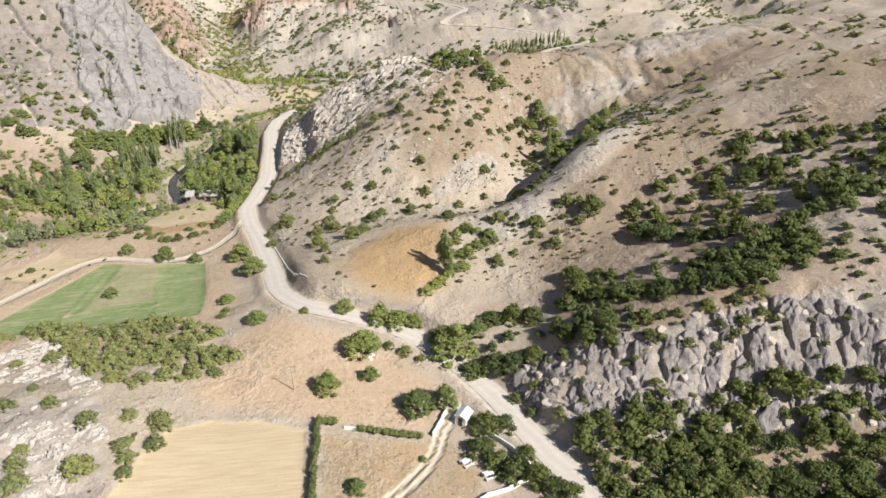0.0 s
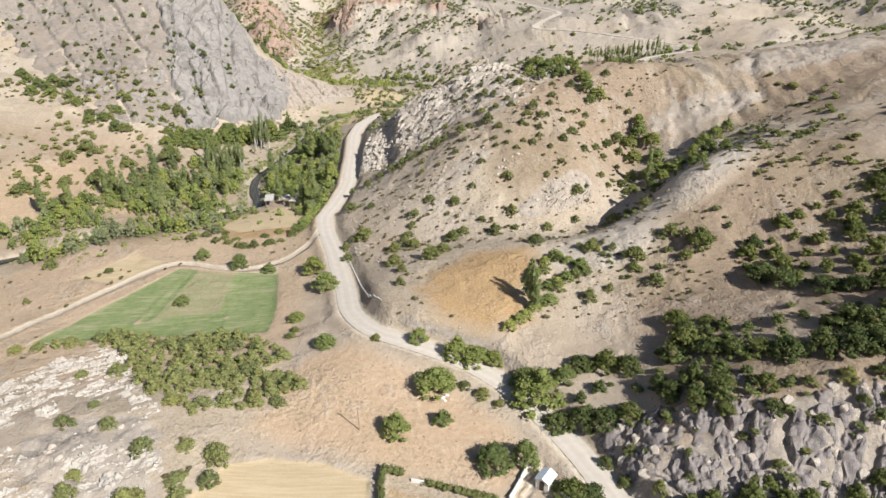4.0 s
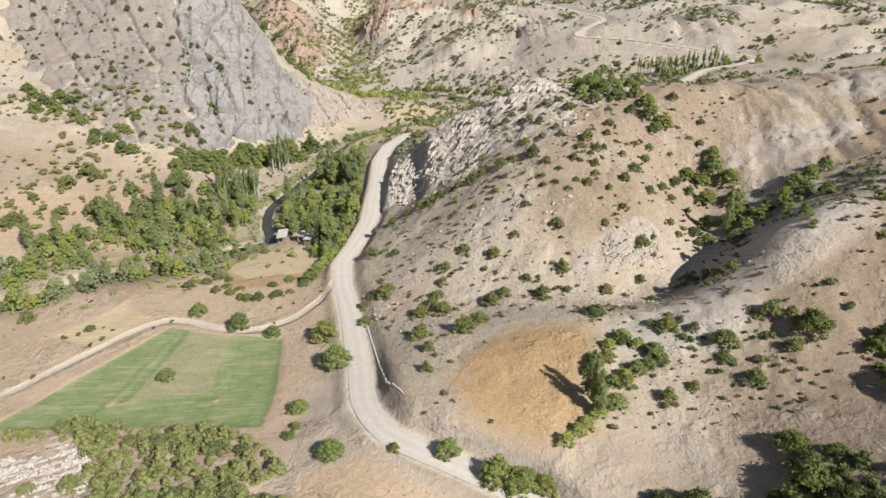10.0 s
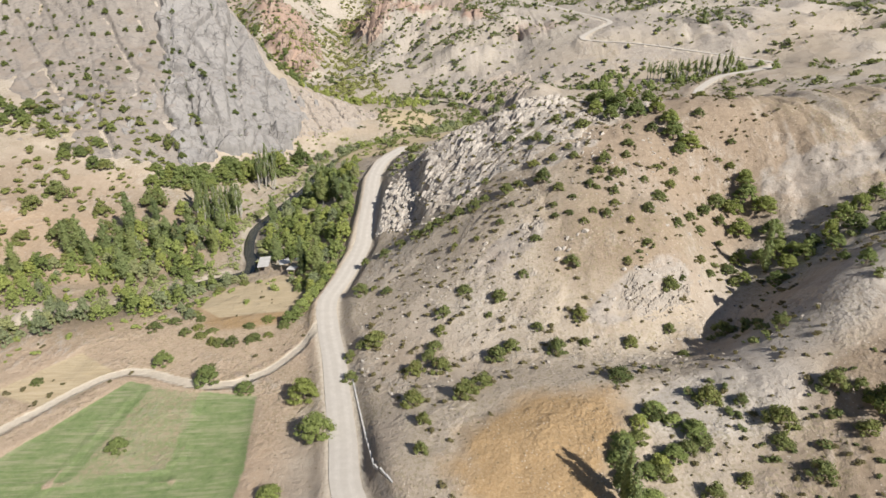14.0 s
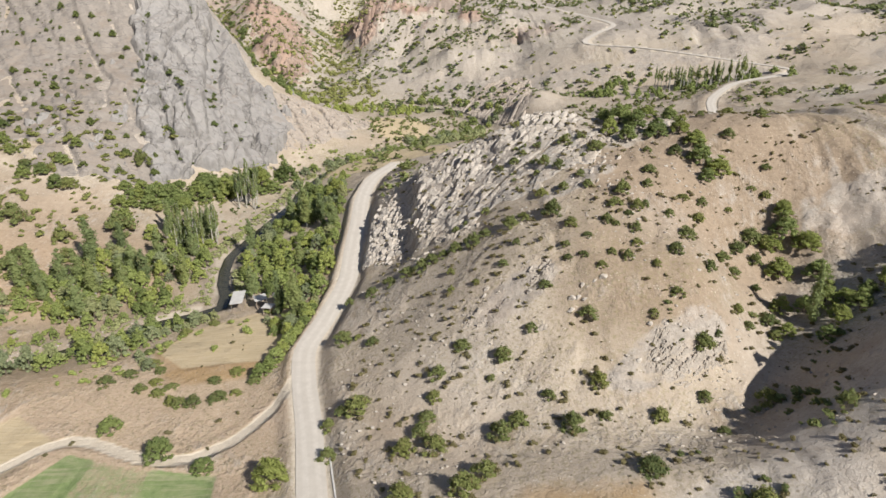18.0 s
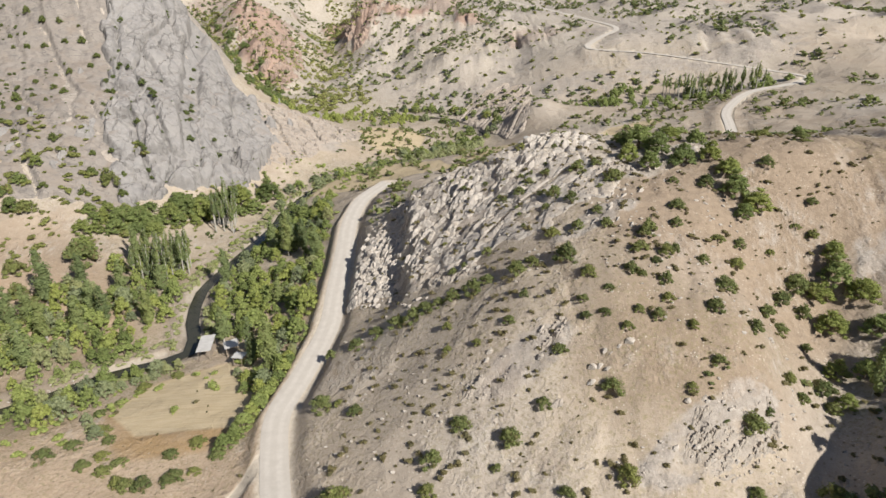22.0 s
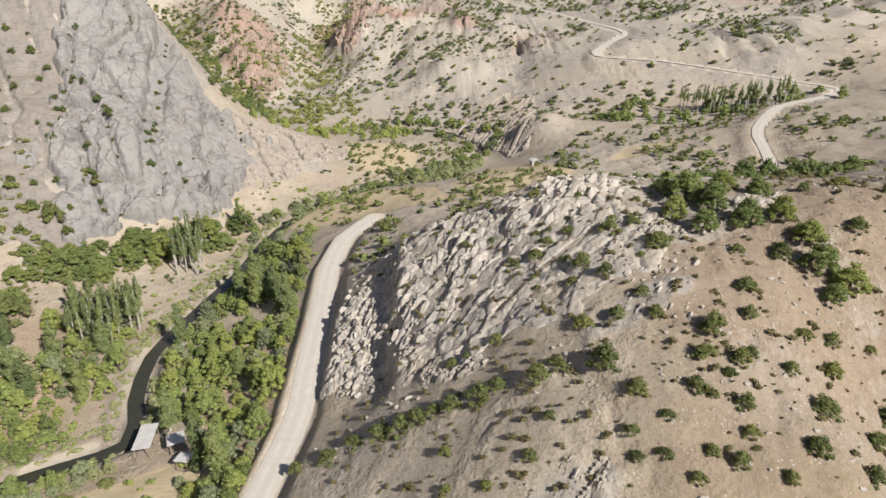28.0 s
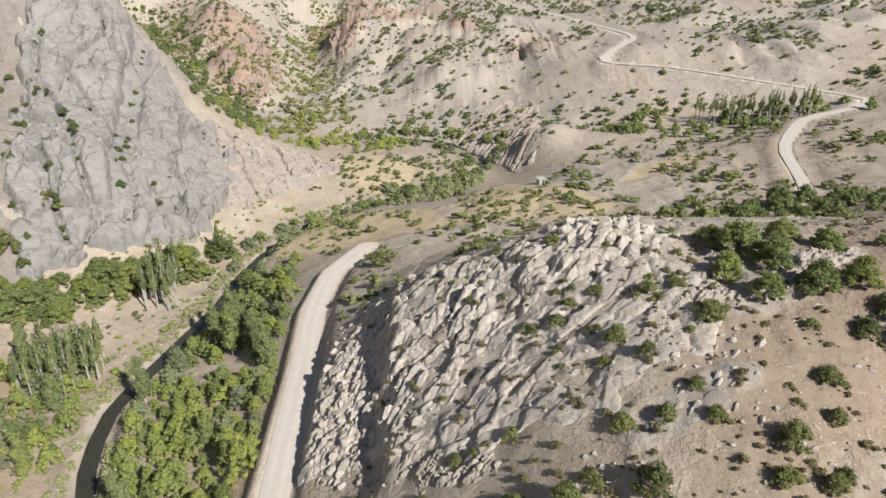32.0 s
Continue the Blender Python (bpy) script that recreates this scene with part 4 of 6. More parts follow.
def boulder_mesh(seed, sx, sy, sz):
    rng = np.random.RandomState(seed)
    bm = bmesh.new()
    for _ in range(22):
        p = rng.normal(size=3)
        p /= np.max(np.abs(p)) * 0.3 + np.linalg.norm(p) * 0.7
        p *= rng.uniform(0.82, 1.08)
        bm.verts.new((p[0] * sx, p[1] * sy, p[2] * sz))
    hull = bmesh.ops.convex_hull(bm, input=bm.verts)
    bmesh.ops.delete(bm, geom=[g for g in hull["geom_interior"] if isinstance(g, bmesh.types.BMVert)], context="VERTS")
    me = bpy.data.meshes.new("boulder")
    bm.to_mesh(me)
    bm.free()
    me.materials.append(STONE)
    return me


SLABS = [boulder_mesh(900 + i, 1.0, 0.42 + 0.06 * (i % 3), 0.55) for i in range(8)]
KNOBS = [boulder_mesh(930 + i, 0.7, 0.6, 0.62) for i in range(8)]


def outcrop(name, label, poly, gap, count, forms, lo, hi, turn, tilt, rng, lift=0.15, parent=None):
    top = parent or tagged(new(name), label, "rock")
    cx, cy = np.mean([p[0] for p in poly]), np.mean([p[1] for p in poly])
    if not parent:
        top.location = (cx, cy, ground_z(cx, cy))
    inv = Matrix.Translation(top.location).inverted()
    for x, y in scatter(poly, gap, rng, 9000, ((LINES["road"], 5.0),))[:count]:
        s = lo + (hi - lo) * rng.rand() ** 1.6
        ob = new("boulder", forms[rng.randint(len(forms))])
        ob.parent = top
        ob.matrix_basis = inv @ pose(x, y, ground_z(x, y) + s * lift, rng.uniform(-14, 14), -tilt + rng.uniform(-12, 12), turn + rng.uniform(-16, 16)) @ Matrix.Diagonal((s, s * rng.uniform(0.8, 1.25), s * rng.uniform(0.8, 1.3), 1))
    return top


ROCK_R = np.random.RandomState(31)


def facets(u, v, k, rise, lean_u, lean_v):
    """Broken blocks: each cell is a flat, tilted face at its own height. Gives the heights, the gap to the next cell and the cell's number."""
    i, j = np.floor(u).astype(int), np.floor(v).astype(int)
    f1, f2 = np.full(u.shape, 9.0), np.full(u.shape, 9.0)
    high, own = np.zeros(u.shape), np.zeros(u.shape)
    for di in (-1, 0, 1):
        for dj in (-1, 0, 1):
            a, b = i + di, j + dj
            pu, pv = u - a - lattice(a, b, k), v - b - lattice(a, b, k + 3)
            d = np.hypot(pu, pv)
            near = d < f1
            f2 = np.where(near, f1, np.minimum(f2, d))
            plane = rise * (lattice(a, b, k + 9) - 0.4) + pu * (lean_u + rise * 0.9 * (lattice(a, b, k + 11) - 0.5)) + pv * (lean_v + rise * 0.9 * (lattice(a, b, k + 13) - 0.5))
            high, own = np.where(near, plane, high), np.where(near, lattice(a, b, k + 15), own)
            f1 = np.where(near, d, f1)
    return high, f2 - f1, own


def islands(jj, ii, least=40):
    """The squares of a grid, sorted into groups that hang together; crumbs are left out."""
    left, out = set(zip(jj.tolist(), ii.tolist())), []
    while left:
        first = left.pop()
        group, edge = [first], [first]
        while edge:
            j, i = edge.pop()
            for q in ((j + 1, i), (j - 1, i), (j, i + 1), (j, i - 1)):
                if q in left:
                    left.remove(q)
                    group.append(q)
                    edge.append(q)
        if len(group) >= least:
            a = np.array(group)
            out.append((a[:, 0], a[:, 1]))
    return out


def rock_patch(name, label, poly, step, turn, long, wide, rise, seed, material=None, sink=0.25, pieces=6, clefts=(), edge_soft=2.2, dip=0.5, gaps=0.5, broken=0.42, warp=0.34, floor=-9.0, calm=None, upright=(0.0, 0.0), worn=0):
    """A weathered mass of jointed blocks that breaks out of the ground inside the polygon and sinks under it at the edge."""
    xs = np.arange(min(p[0] for p in poly) - 3, max(p[0] for p in poly) + 3, step)
    ys = np.arange(min(p[1] for p in poly) - 3, max(p[1] for p in poly) + 3, step)
    x, y = np.meshgrid(xs, ys)
    c, s = math.cos(radians(turn)), math.sin(radians(turn))
    base = ground_zs(x, y)
    wx, wy = x + upright[0] * base + warp * wide * fbm(x / wide / 1.6, y / wide / 1.6, 3, k=seed), y + upright[1] * base + warp * wide * fbm(x / wide / 1.6, y / wide / 1.6, 3, k=seed + 4)
    u, v = wx * c + wy * s, wy * c - wx * s
    h1, gap1, own1 = facets(u / long, v / wide, seed, rise, 0.0, dip * wide)
    h2, gap2, own2 = facets(u / (long * 0.37) + own1 * 5, v / (wide * 0.41), seed + 20, rise * broken, 0.0, dip * wide * 0.3)
    h3, gap3, own3 = facets(u / (long * 0.13), v / (wide * 0.17) + own2 * 3, seed + 40, rise * broken * 0.36, 0.0, 0.0)
    h = h1 + h2 + h3 - soft(0.09 - gap1, 0, 0.09) * rise * 0.75 - soft(0.09 - gap2, 0, 0.09) * rise * 0.3
    h = h + 0.12 * rise * fbm(x / wide * 2.2, y / wide * 2.2, 3, k=seed + 7)
    for _ in range(worn):
        h[1:-1, 1:-1] = (h[1:-1, 1:-1] * 2 + h[:-2, 1:-1] + h[2:, 1:-1] + h[1:-1, :-2] + h[1:-1, 2:]) / 6
    for run, w, deep in clefts:
        d = along(x + 1.5 * fbm(x / 7, y / 7, 2, k=seed + 30), y, [(a, b, 0) for a, b in run])[0]
        h = h - deep * soft(w - d, 0, w)
    if calm:
        (ax, ay), (bx, by), least = calm
        h = h * (least + (1 - least) * soft(((x - ax) * (bx - ax) + (y - ay) * (by - ay)) / ((bx - ax) ** 2 + (by - ay) ** 2), 1.0, 0.0))
    edge = inside(x, y, poly, edge_soft) + 0.9 * fbm(x / 6, y / 6, 3, k=seed + 9) - gaps * soft(fbm(x / 9, y / 9, 3, k=seed + 12), 0.08, 0.3)
    z = base + np.maximum(h + sink, floor) * soft(edge, 0.2, 0.8) - 1.3 * soft(0.55 - edge, 0, 0.4)
    z = np.where(along(x, y, LINES["road"])[0] < 4.2, base - 1.0, z)
    keep = edge > 0.02
    gy, gx = np.gradient(base, step)
    lift, norm = np.clip(z - base, 0, 6), 1 + gx * gx + gy * gy
    px, py, pz = x - gx / norm * lift * 0.8, y - gy / norm * lift * 0.8, z
    PATCHES.append((xs[0], ys[0], step, np.where(keep, z, -1e3)))
    top = tagged(new(name), label, "rock")
    span = max(np.ptp(xs), np.ptp(ys)) / math.sqrt(pieces)
    _, _, lot = facets(wx / span, wy / span, seed + 60, 1.0, 0, 0)
    ny, nx = z.shape
    quad_ok = keep[:-1, :-1] & keep[1:, :-1] & keep[:-1, 1:] & keep[1:, 1:]
    for value in np.unique(lot[:-1, :-1][quad_ok]):
        jj, ii = np.nonzero(quad_ok & (lot[:-1, :-1] == value))
        for jj, ii in islands(jj, ii):
            q = np.stack([jj * nx + ii, jj * nx + ii + 1, jj * nx + nx + ii + 1, jj * nx + nx + ii], 1)
            ids, inv = np.unique(q.ravel(), return_inverse=True)
            me = bpy.data.meshes.new("rock_face")
            co = np.stack([px.ravel()[ids], py.ravel()[ids], pz.ravel()[ids]], -1)
            me.vertices.add(len(co))
            me.vertices.foreach_set("co", co.ravel())
            me.loops.add(q.size)
            me.loops.foreach_set("vertex_index", inv.ravel())
            me.polygons.add(len(q))
            me.polygons.foreach_set("loop_start", np.arange(len(q)) * 4)
            me.polygons.foreach_set("use_smooth", np.zeros(len(q), bool))
            me.update(calc_edges=True)
            me.materials.append(material or STONE)
            new("rock_face", me).parent = top
    return top


MASSIF_STONE = stone_material("grey_cliff_limestone", 0.22, (0.208, 0.196, 0.187), (0.322, 0.305, 0.29), (0.31, 0.265, 0.226), 0.6, 0.085)
FLANK_STONE = stone_material("brown_flank_rock", 0.3, (0.22, 0.195, 0.172), (0.305, 0.272, 0.242), (0.305, 0.252, 0.205), 0.7)
KNOLL_STONE = stone_material("pale_grey_knoll_rock", 1.0, (0.345, 0.32, 0.29), (0.50, 0.468, 0.428), (0.42, 0.35, 0.275), 0.5, 0.3)
RED_STONE = stone_material("red_cliff_rock", 0.25, (0.25, 0.18, 0.145), (0.40, 0.31, 0.25), (0.36, 0.28, 0.205), 0.7)
SPUR_STONE = stone_material("tan_cliff_limestone", 0.3, (0.29, 0.25, 0.215), (0.43, 0.375, 0.32), (0.40, 0.32, 0.245), 0.6)
LEDGE_STONE = stone_material("dull_tan_ledge_rock", 1.0, (0.27, 0.235, 0.198), (0.41, 0.365, 0.312), (0.36, 0.29, 0.225), 0.7, 0.5)
CRAG_STONE = stone_material("grey_crag_limestone", 1.0, (0.15, 0.134, 0.132), (0.285, 0.262, 0.257), (0.265, 0.21, 0.172), 0.45, 0.4)
OUTCROP = [(-24, 258), (-25, 270), (-22, 279), (-15, 292), (-9, 294), (4, 281), (14, 277), (22, 273), (30, 274), (38, 267), (40, 255), (37, 243), (29, 237), (16, 234), (8, 235), (-2, 239), (-8, 247), (-16, 251)]
CLEFT_OUT = ([(1, 247), (8, 252), (15, 257), (22, 262)], [(-6, 258), (1, 262), (8, 268)], [(24, 268), (28, 272), (30, 275)], [(10, 244), (18, 249), (27, 253)], [(-4, 252), (2, 257)])
top = rock_patch("rock_outcrop", "pale jointed limestone outcrop of tilted slabs", OUTCROP, 0.26, 44, 5.2, 3.3, 0.95, 110, pieces=40, clefts=[(r, 0.9, 2.2) for r in CLEFT_OUT], edge_soft=4.0, dip=0.22, gaps=0.55, broken=0.42, warp=0.16, calm=((0, 266), (28, 250), 0.25), upright=(0.0, 0.0), worn=1)
outcrop("rock_outcrop", "", [(20, 276), (31, 274), (35, 266), (28, 262), (22, 266)], 1.9, 24, KNOBS + SLABS, 1.2, 2.6, 40, 16, ROCK_R, -0.12, top)
CRAG = [(29, 106), (40, 105), (52, 100), (64, 98.5), (74, 97), (88, 94), (97, 88), (112, 84), (112, 70), (92, 75), (77, 80.5), (63, 84), (46, 88), (34, 95), (29, 101)]
CLEFT_CRAG = ([(76, 80), (77, 90), (79, 96)], [(52, 86), (56, 93), (60, 98)], [(87, 76), (88, 88)], [(66, 83), (69, 92)], [(97, 76), (99, 87)])
top = rock_patch("rock_crag", "grey craggy limestone wall with deep clefts", CRAG, 0.25, 70, 3.6, 2.9, 1.15, 150, CRAG_STONE, 0.3, 30, [(r, 1.3, 2.4) for r in CLEFT_CRAG], 2.0, 0.1, 0.35, 0.55, 0.35, -9.0, None, (0.0, 0.0), 1)
outcrop("rock_crag", "", CRAG, 3.2, 75, KNOBS, 0.8, 1.7, 10, 6, ROCK_R, -0.2, top)
rock_patch("rock_ledge", "low ribbed ledge of pale rock on the slope", [(34, 189), (42, 188), (52, 193), (51, 199), (40, 197)], 0.25, 28, 3.6, 0.9, 0.45, 190, LEDGE_STONE, sink=0.0, pieces=5, gaps=0.8)
rock_patch("rock_ledge", "broken pale rock ledge crossing the hillside", [(28, 240), (44, 246), (60, 252), (58, 257), (40, 254), (28, 246)], 0.3, 20, 3.2, 1.3, 0.7, 210, LEDGE_STONE, sink=0.0, pieces=6, gaps=0.8)
rock_patch("rock_ledge", "low worn slabs of pale rock in the hillside", [(4, 203), (14, 201), (24, 206), (20, 212), (8, 211)], 0.28, 30, 3.0, 1.0, 0.5, 220, LEDGE_STONE, sink=-0.1, pieces=5, gaps=0.9)
rock_patch("rock_ledge", "pale rock breaking through a stony knoll", [(-92, 118), (-81, 140), (-69, 147), (-61, 131), (-49, 114), (-43, 100), (-54, 88), (-74, 92)], 0.34, 40, 3.2, 1.5, 0.6, 230, KNOLL_STONE, sink=-0.1, pieces=10, gaps=1.0)
rock_patch("rock_ledge", "broken rock bank between the road and the outcrop", [(-23, 252), (-24.5, 268), (-23.5, 282), (-17, 295), (-11, 292), (-9, 276), (-8, 262), (-12, 252)], 0.27, 50, 2.8, 1.8, 0.75, 235, sink=0.1, pieces=8, gaps=0.7, worn=1)
rock_patch("rock_ledge", "bare pale slabs tilted beside the road", [(-8, 240), (0, 234), (10, 232), (8, 238), (-2, 244)], 0.28, 30, 4.5, 1.2, 0.7, 225, LEDGE_STONE, sink=0.0, pieces=5, gaps=0.5)
CLEFT_MASS = (([(-115, 437), (-112, 418), (-106, 393), (-100, 372), (-94, 356)], 4.5, 8.0), ([(-131, 392), (-118, 378), (-110, 366), (-101, 352)], 1.6, 3.0), ([(-124, 398), (-112, 388), (-103, 384)], 1.5, 2.5), ([(-117, 362), (-110, 350), (-104, 340)], 1.2, 2.2), ([(-92, 372), (-84, 360)], 1.5, 2.5), ([(-127, 432), (-118, 420)], 1.6, 2.5), ([(-138, 410), (-130, 382), (-124, 350)], 2.0, 2.0))
rock_patch("rock_massif", "huge grey limestone massif with cracked bare slabs", MASSIF, 0.55, 58, 34, 15, 3.4, 250, MASSIF_STONE, 3.4, 18, CLEFT_MASS, 5.0, 0.10, 0.0, 0.34, 0.12, 0.3)
rock_patch("rock_massif", "brown stony flank of the massif banded with rock", FLANK, 0.85, 128, 46, 8, 0.7, 290, FLANK_STONE, 0.6, 8, (), 8.0, 0.10, 0.1, 0.3, 0.2, -0.1, worn=1)
rock_patch("rock_massif", "low tan rock spur falling to the river flat", [(-90, 400), (-78, 372), (-66, 392), (-50, 422), (-38, 442), (-60, 450), (-94, 442)], 0.6, 120, 14, 6, 1.4, 270, SPUR_STONE, 0.9, 6, (), 3.0, 0.12, 0.25)
for seed, stone, label, poly in (
        (300, RED_STONE, "reddish broken crag beside the gorge", [(-102, 545), (-97, 580), (-108, 640), (-132, 690), (-168, 695), (-154, 630), (-128, 568)]),
        (320, RED_STONE, "reddish broken crag beside the gorge", [(-80, 680), (-62, 650), (-48, 690), (-48, 760), (-58, 805), (-84, 800), (-86, 740)])):
    rock_patch("rock_crag", label, poly, 1.1, 70, 16, 6, 4.0, seed, stone, 0.2, 5, (), 6.0, 0.15, 1.0, 0.5)
rock_patch("rock_ledge", "grey striped strata dipping to the river bend", [(9, 494), (24, 516), (40, 522), (53, 503), (48, 462), (42, 430), (34, 432), (29, 446), (20, 470)], 0.55, 58, 60, 2.2, 0.8, 400, SPUR_STONE, 0.5, 4, (), 2.0, 0.3, 0.1, 0.2, 0.1)
for poly, count in (([(22, 276), (32, 275), (36, 268), (30, 264), (24, 267)], 34), ([(-21, 262), (-10, 262), (-6, 250), (-12, 245), (-22, 252)], 80), ([(-21, 262), (-9, 256), (-7, 284), (-14, 294), (-23, 278)], 75)):
    outcrop("boulder_pile", "tumbled pale limestone boulders at the outcrop's edge", poly, 1.0, count, KNOBS + SLABS, 0.4, 1.7, 50, 22, ROCK_R, -0.05)
for cx, cy, n, w in ((26.5, 202, 9, 4), (41, 192, 14, 8), (12, 207, 8, 6), (45, 249, 14, 9), (0, 236, 16, 8), (-57, 104, 18, 9), (30, 230, 10, 7), (34, 236, 14, 7)):
    outcrop("stone_cluster", "weathered grey stones breaking through dry soil", [(cx - w, cy - w * 0.6), (cx + w, cy - w * 0.3), (cx + w, cy + w * 0.6), (cx - w * 0.6, cy + w * 0.6)], 0.9, n, SLABS, 0.4, 1.1, 35, 18, ROCK_R, 0.0)


def pebble_patch(name, label, n, box, lo, hi, keep, seed):
    rng = np.random.RandomState(seed)
    forms = []
    for me in KNOBS[:5] + SLABS[:3]:
        forms.append((np.array([v.co[:] for v in me.vertices]), [tuple(p.vertices) for p in me.polygons]))
    cos, fac, base = [], [], 0
    for x, y, r in random_spots(n, box, rng, lo, hi, keep):
        c, f = forms[rng.randint(len(forms))]
        q = c * r + (x, y, ground_z(x, y) + 0.15 * r)
        cos.append(q)
        fac += [tuple(base + i for i in t) for t in f]
        base += len(c)
    return tagged(new(name, mesh_of(name, np.vstack(cos), fac, STONE)), label, "stones", kind="stuff")


pebble_patch("scree", "loose pale stones strewn below the rocks", 3000, (-24, 70, 170, 300), 0.12, 0.6, lambda x, y: (along(x, y, LINES["road"])[0] > 3.6) & (fbm(x / 9, y / 9, 2, k=80) > 0.0), 5)
pebble_patch("roadside_stones", "loose pale stones along the road banks", 500, (-45, 45, 85, 330), 0.1, 0.35, lambda x, y: (along(x, y, LINES["road"])[0] > 3.4) & (along(x, y, LINES["road"])[0] < 8), 6)
pebble_patch("river_cobbles", "pale cobbles along the river's edge", 9000, (-130, -30, 200, 420), 0.15, 0.6, lambda x, y: (along(x, y, LINES["river"])[0] > 1.6) & (along(x, y, LINES["river"])[0] < 4.4) & (fbm(x / 8, y / 8, 2, k=81) > -0.05), 7)

# ---- plants ----
def leaf_material(name, dark, light, dry=(0.20, 0.17, 0.08), share=0.12):
    m = Mat(name, 0.75, 0.25)
    tone = m.mix(m.island(), dark, light)
    tone = m.mix(m.ramp(m.noise(0.9, 3), 0.35, 0.65, 0.0, 0.5), tone, light)
    tone = m.mix(m.ramp(m.rand(), 0.5, 1.0, 0.0, 0.6), tone, (light[0] * 1.1, light[1] * 1.0, light[2] * 0.75))
    tone = m.mix(m.ramp(m.rand(), 0.35, 0.0, 0.0, 0.6), tone, (dark[0] * 0.75, dark[1] * 0.8, dark[2] * 0.9))
    tone = m.mix(m.ramp(m.island(), 1 - share, 1 - share + 0.02), tone, dry)
    m.color(tone)
    thin = m.t.nodes.new("ShaderNodeBsdfTranslucent")
    m.put(thin.inputs["Color"], tone)
    both = m.t.nodes.new("ShaderNodeMixShader")
    both.inputs[0].default_value = 0.38
    m.t.links.new(m.b.outputs[0], both.inputs[1])
    m.t.links.new(thin.outputs[0], both.inputs[2])
    m.t.links.new(both.outputs[0], m.out.inputs[0])
    return m.m


def bark_material(name, a, b):
    m = Mat(name, 0.9, 0.15)
    m.color(m.mix(m.ramp(m.noise(3.0, 4, 0.6, m.stretch(1, 1, 0.25)), 0.35, 0.65), a, b))
    return m.m


OAK = leaf_material("oak_leaf", (0.12, 0.15, 0.05), (0.27, 0.30, 0.115))
DARK_OAK = leaf_material("dark_oak_leaf", (0.075, 0.105, 0.035), (0.165, 0.20, 0.07), share=0.06)
GROVE = leaf_material("grove_leaf", (0.13, 0.17, 0.055), (0.29, 0.34, 0.12), share=0.05)
SAGE = leaf_material("oak_thicket_leaf", (0.16, 0.195, 0.075), (0.34, 0.37, 0.16))
WILLOW = leaf_material("willow_leaf", (0.195, 0.23, 0.115), (0.38, 0.415, 0.235), share=0.05)
ALDER = leaf_material("alder_leaf", (0.155, 0.20, 0.06), (0.39, 0.445, 0.155), share=0.05)
POPLAR = leaf_material("poplar_leaf", (0.14, 0.175, 0.07), (0.28, 0.33, 0.14), share=0.06)
SCRUB = leaf_material("scrub_leaf", (0.13, 0.12, 0.06), (0.25, 0.225, 0.12), share=0.35)
BARK = bark_material("bark", (0.09, 0.07, 0.055), (0.19, 0.155, 0.125))
PALE_BARK = bark_material("pale_bark", (0.30, 0.28, 0.24), (0.46, 0.44, 0.39))
ICO = bmesh.new()
bmesh.ops.create_icosphere(ICO, subdivisions=1, radius=1.0)
ICO_V = np.array([v.co[:] for v in ICO.verts])
ICO.verts.ensure_lookup_table()
ICO_F = [tuple(v.index for v in f.verts) for f in ICO.faces]
ICO.free()


def crown_arrays(rng, lumps, leaves, size, core=0.80):
    """Leaf cards over rounded lumps (x, y, z, radius, flatten), with a dark inner body. Returns points and faces."""
    co, faces = [], []
    for x, y, z, r, fl in lumps:
        base = len(co)
        jag = 1 + 0.22 * (rng.rand(len(ICO_V)) - 0.5)
        co += [tuple(p) for p in ICO_V * (jag[:, None] * np.array([r, r, r * fl]) * core) + (x, y, z)]
        faces += [tuple(base + i for i in f) for f in ICO_F]
    weight = np.array([l[3] ** 2 for l in lumps])
    spots = np.array(lumps)[rng.choice(len(lumps), leaves, p=weight / weight.sum())]
    n = rng.normal(size=(leaves, 3))
    n[:, 2] = np.abs(n[:, 2]) * 0.9 + 0.1 * n[:, 2]
    n /= np.linalg.norm(n, axis=1)[:, None]
    reach = np.stack([spots[:, 3], spots[:, 3], spots[:, 3] * spots[:, 4]], 1)
    p = spots[:, :3] + n * reach * (0.66 + 0.5 * rng.rand(leaves, 1))
    t = n + rng.normal(size=(leaves, 3)) * 0.5
    t /= np.linalg.norm(t, axis=1)[:, None]
    a = np.cross(t, rng.normal(size=(leaves, 3)))
    a /= np.linalg.norm(a, axis=1)[:, None] + 1e-9
    b = np.cross(t, a)
    s = size * (0.6 + 0.8 * rng.rand(leaves, 1))
    quads = np.stack([p - a * s, p - b * s * 0.6, p + a * s + n * s * 0.25, p + b * s * 0.6], 1).reshape(-1, 3)
    base = len(co)
    faces += [(base + 4 * i, base + 4 * i + 1, base + 4 * i + 2, base + 4 * i + 3) for i in range(leaves)]
    return np.vstack([np.array(co), quads]), faces


def tube_arrays(path, radii, sides=6):
    co, faces = [], []
    for i, (p, r) in enumerate(zip(path, radii)):
        for k in range(sides):
            a = 2 * math.pi * k / sides
            co.append((p[0] + r * math.cos(a), p[1] + r * math.sin(a), p[2]))
    for i in range(len(path) - 1):
        for k in range(sides):
            a, b = i * sides + k, i * sides + (k + 1) % sides
            faces.append((a, b, b + sides, a + sides))
    faces.append(tuple((len(path) - 1) * sides + k for k in range(sides)))
    return co, faces


def join(parts):
    co, faces = [], []
    for c, f in parts:
        base = len(co)
        co += [tuple(v) for v in c]
        faces += [tuple(base + i for i in q) for q in f]
    return co, faces


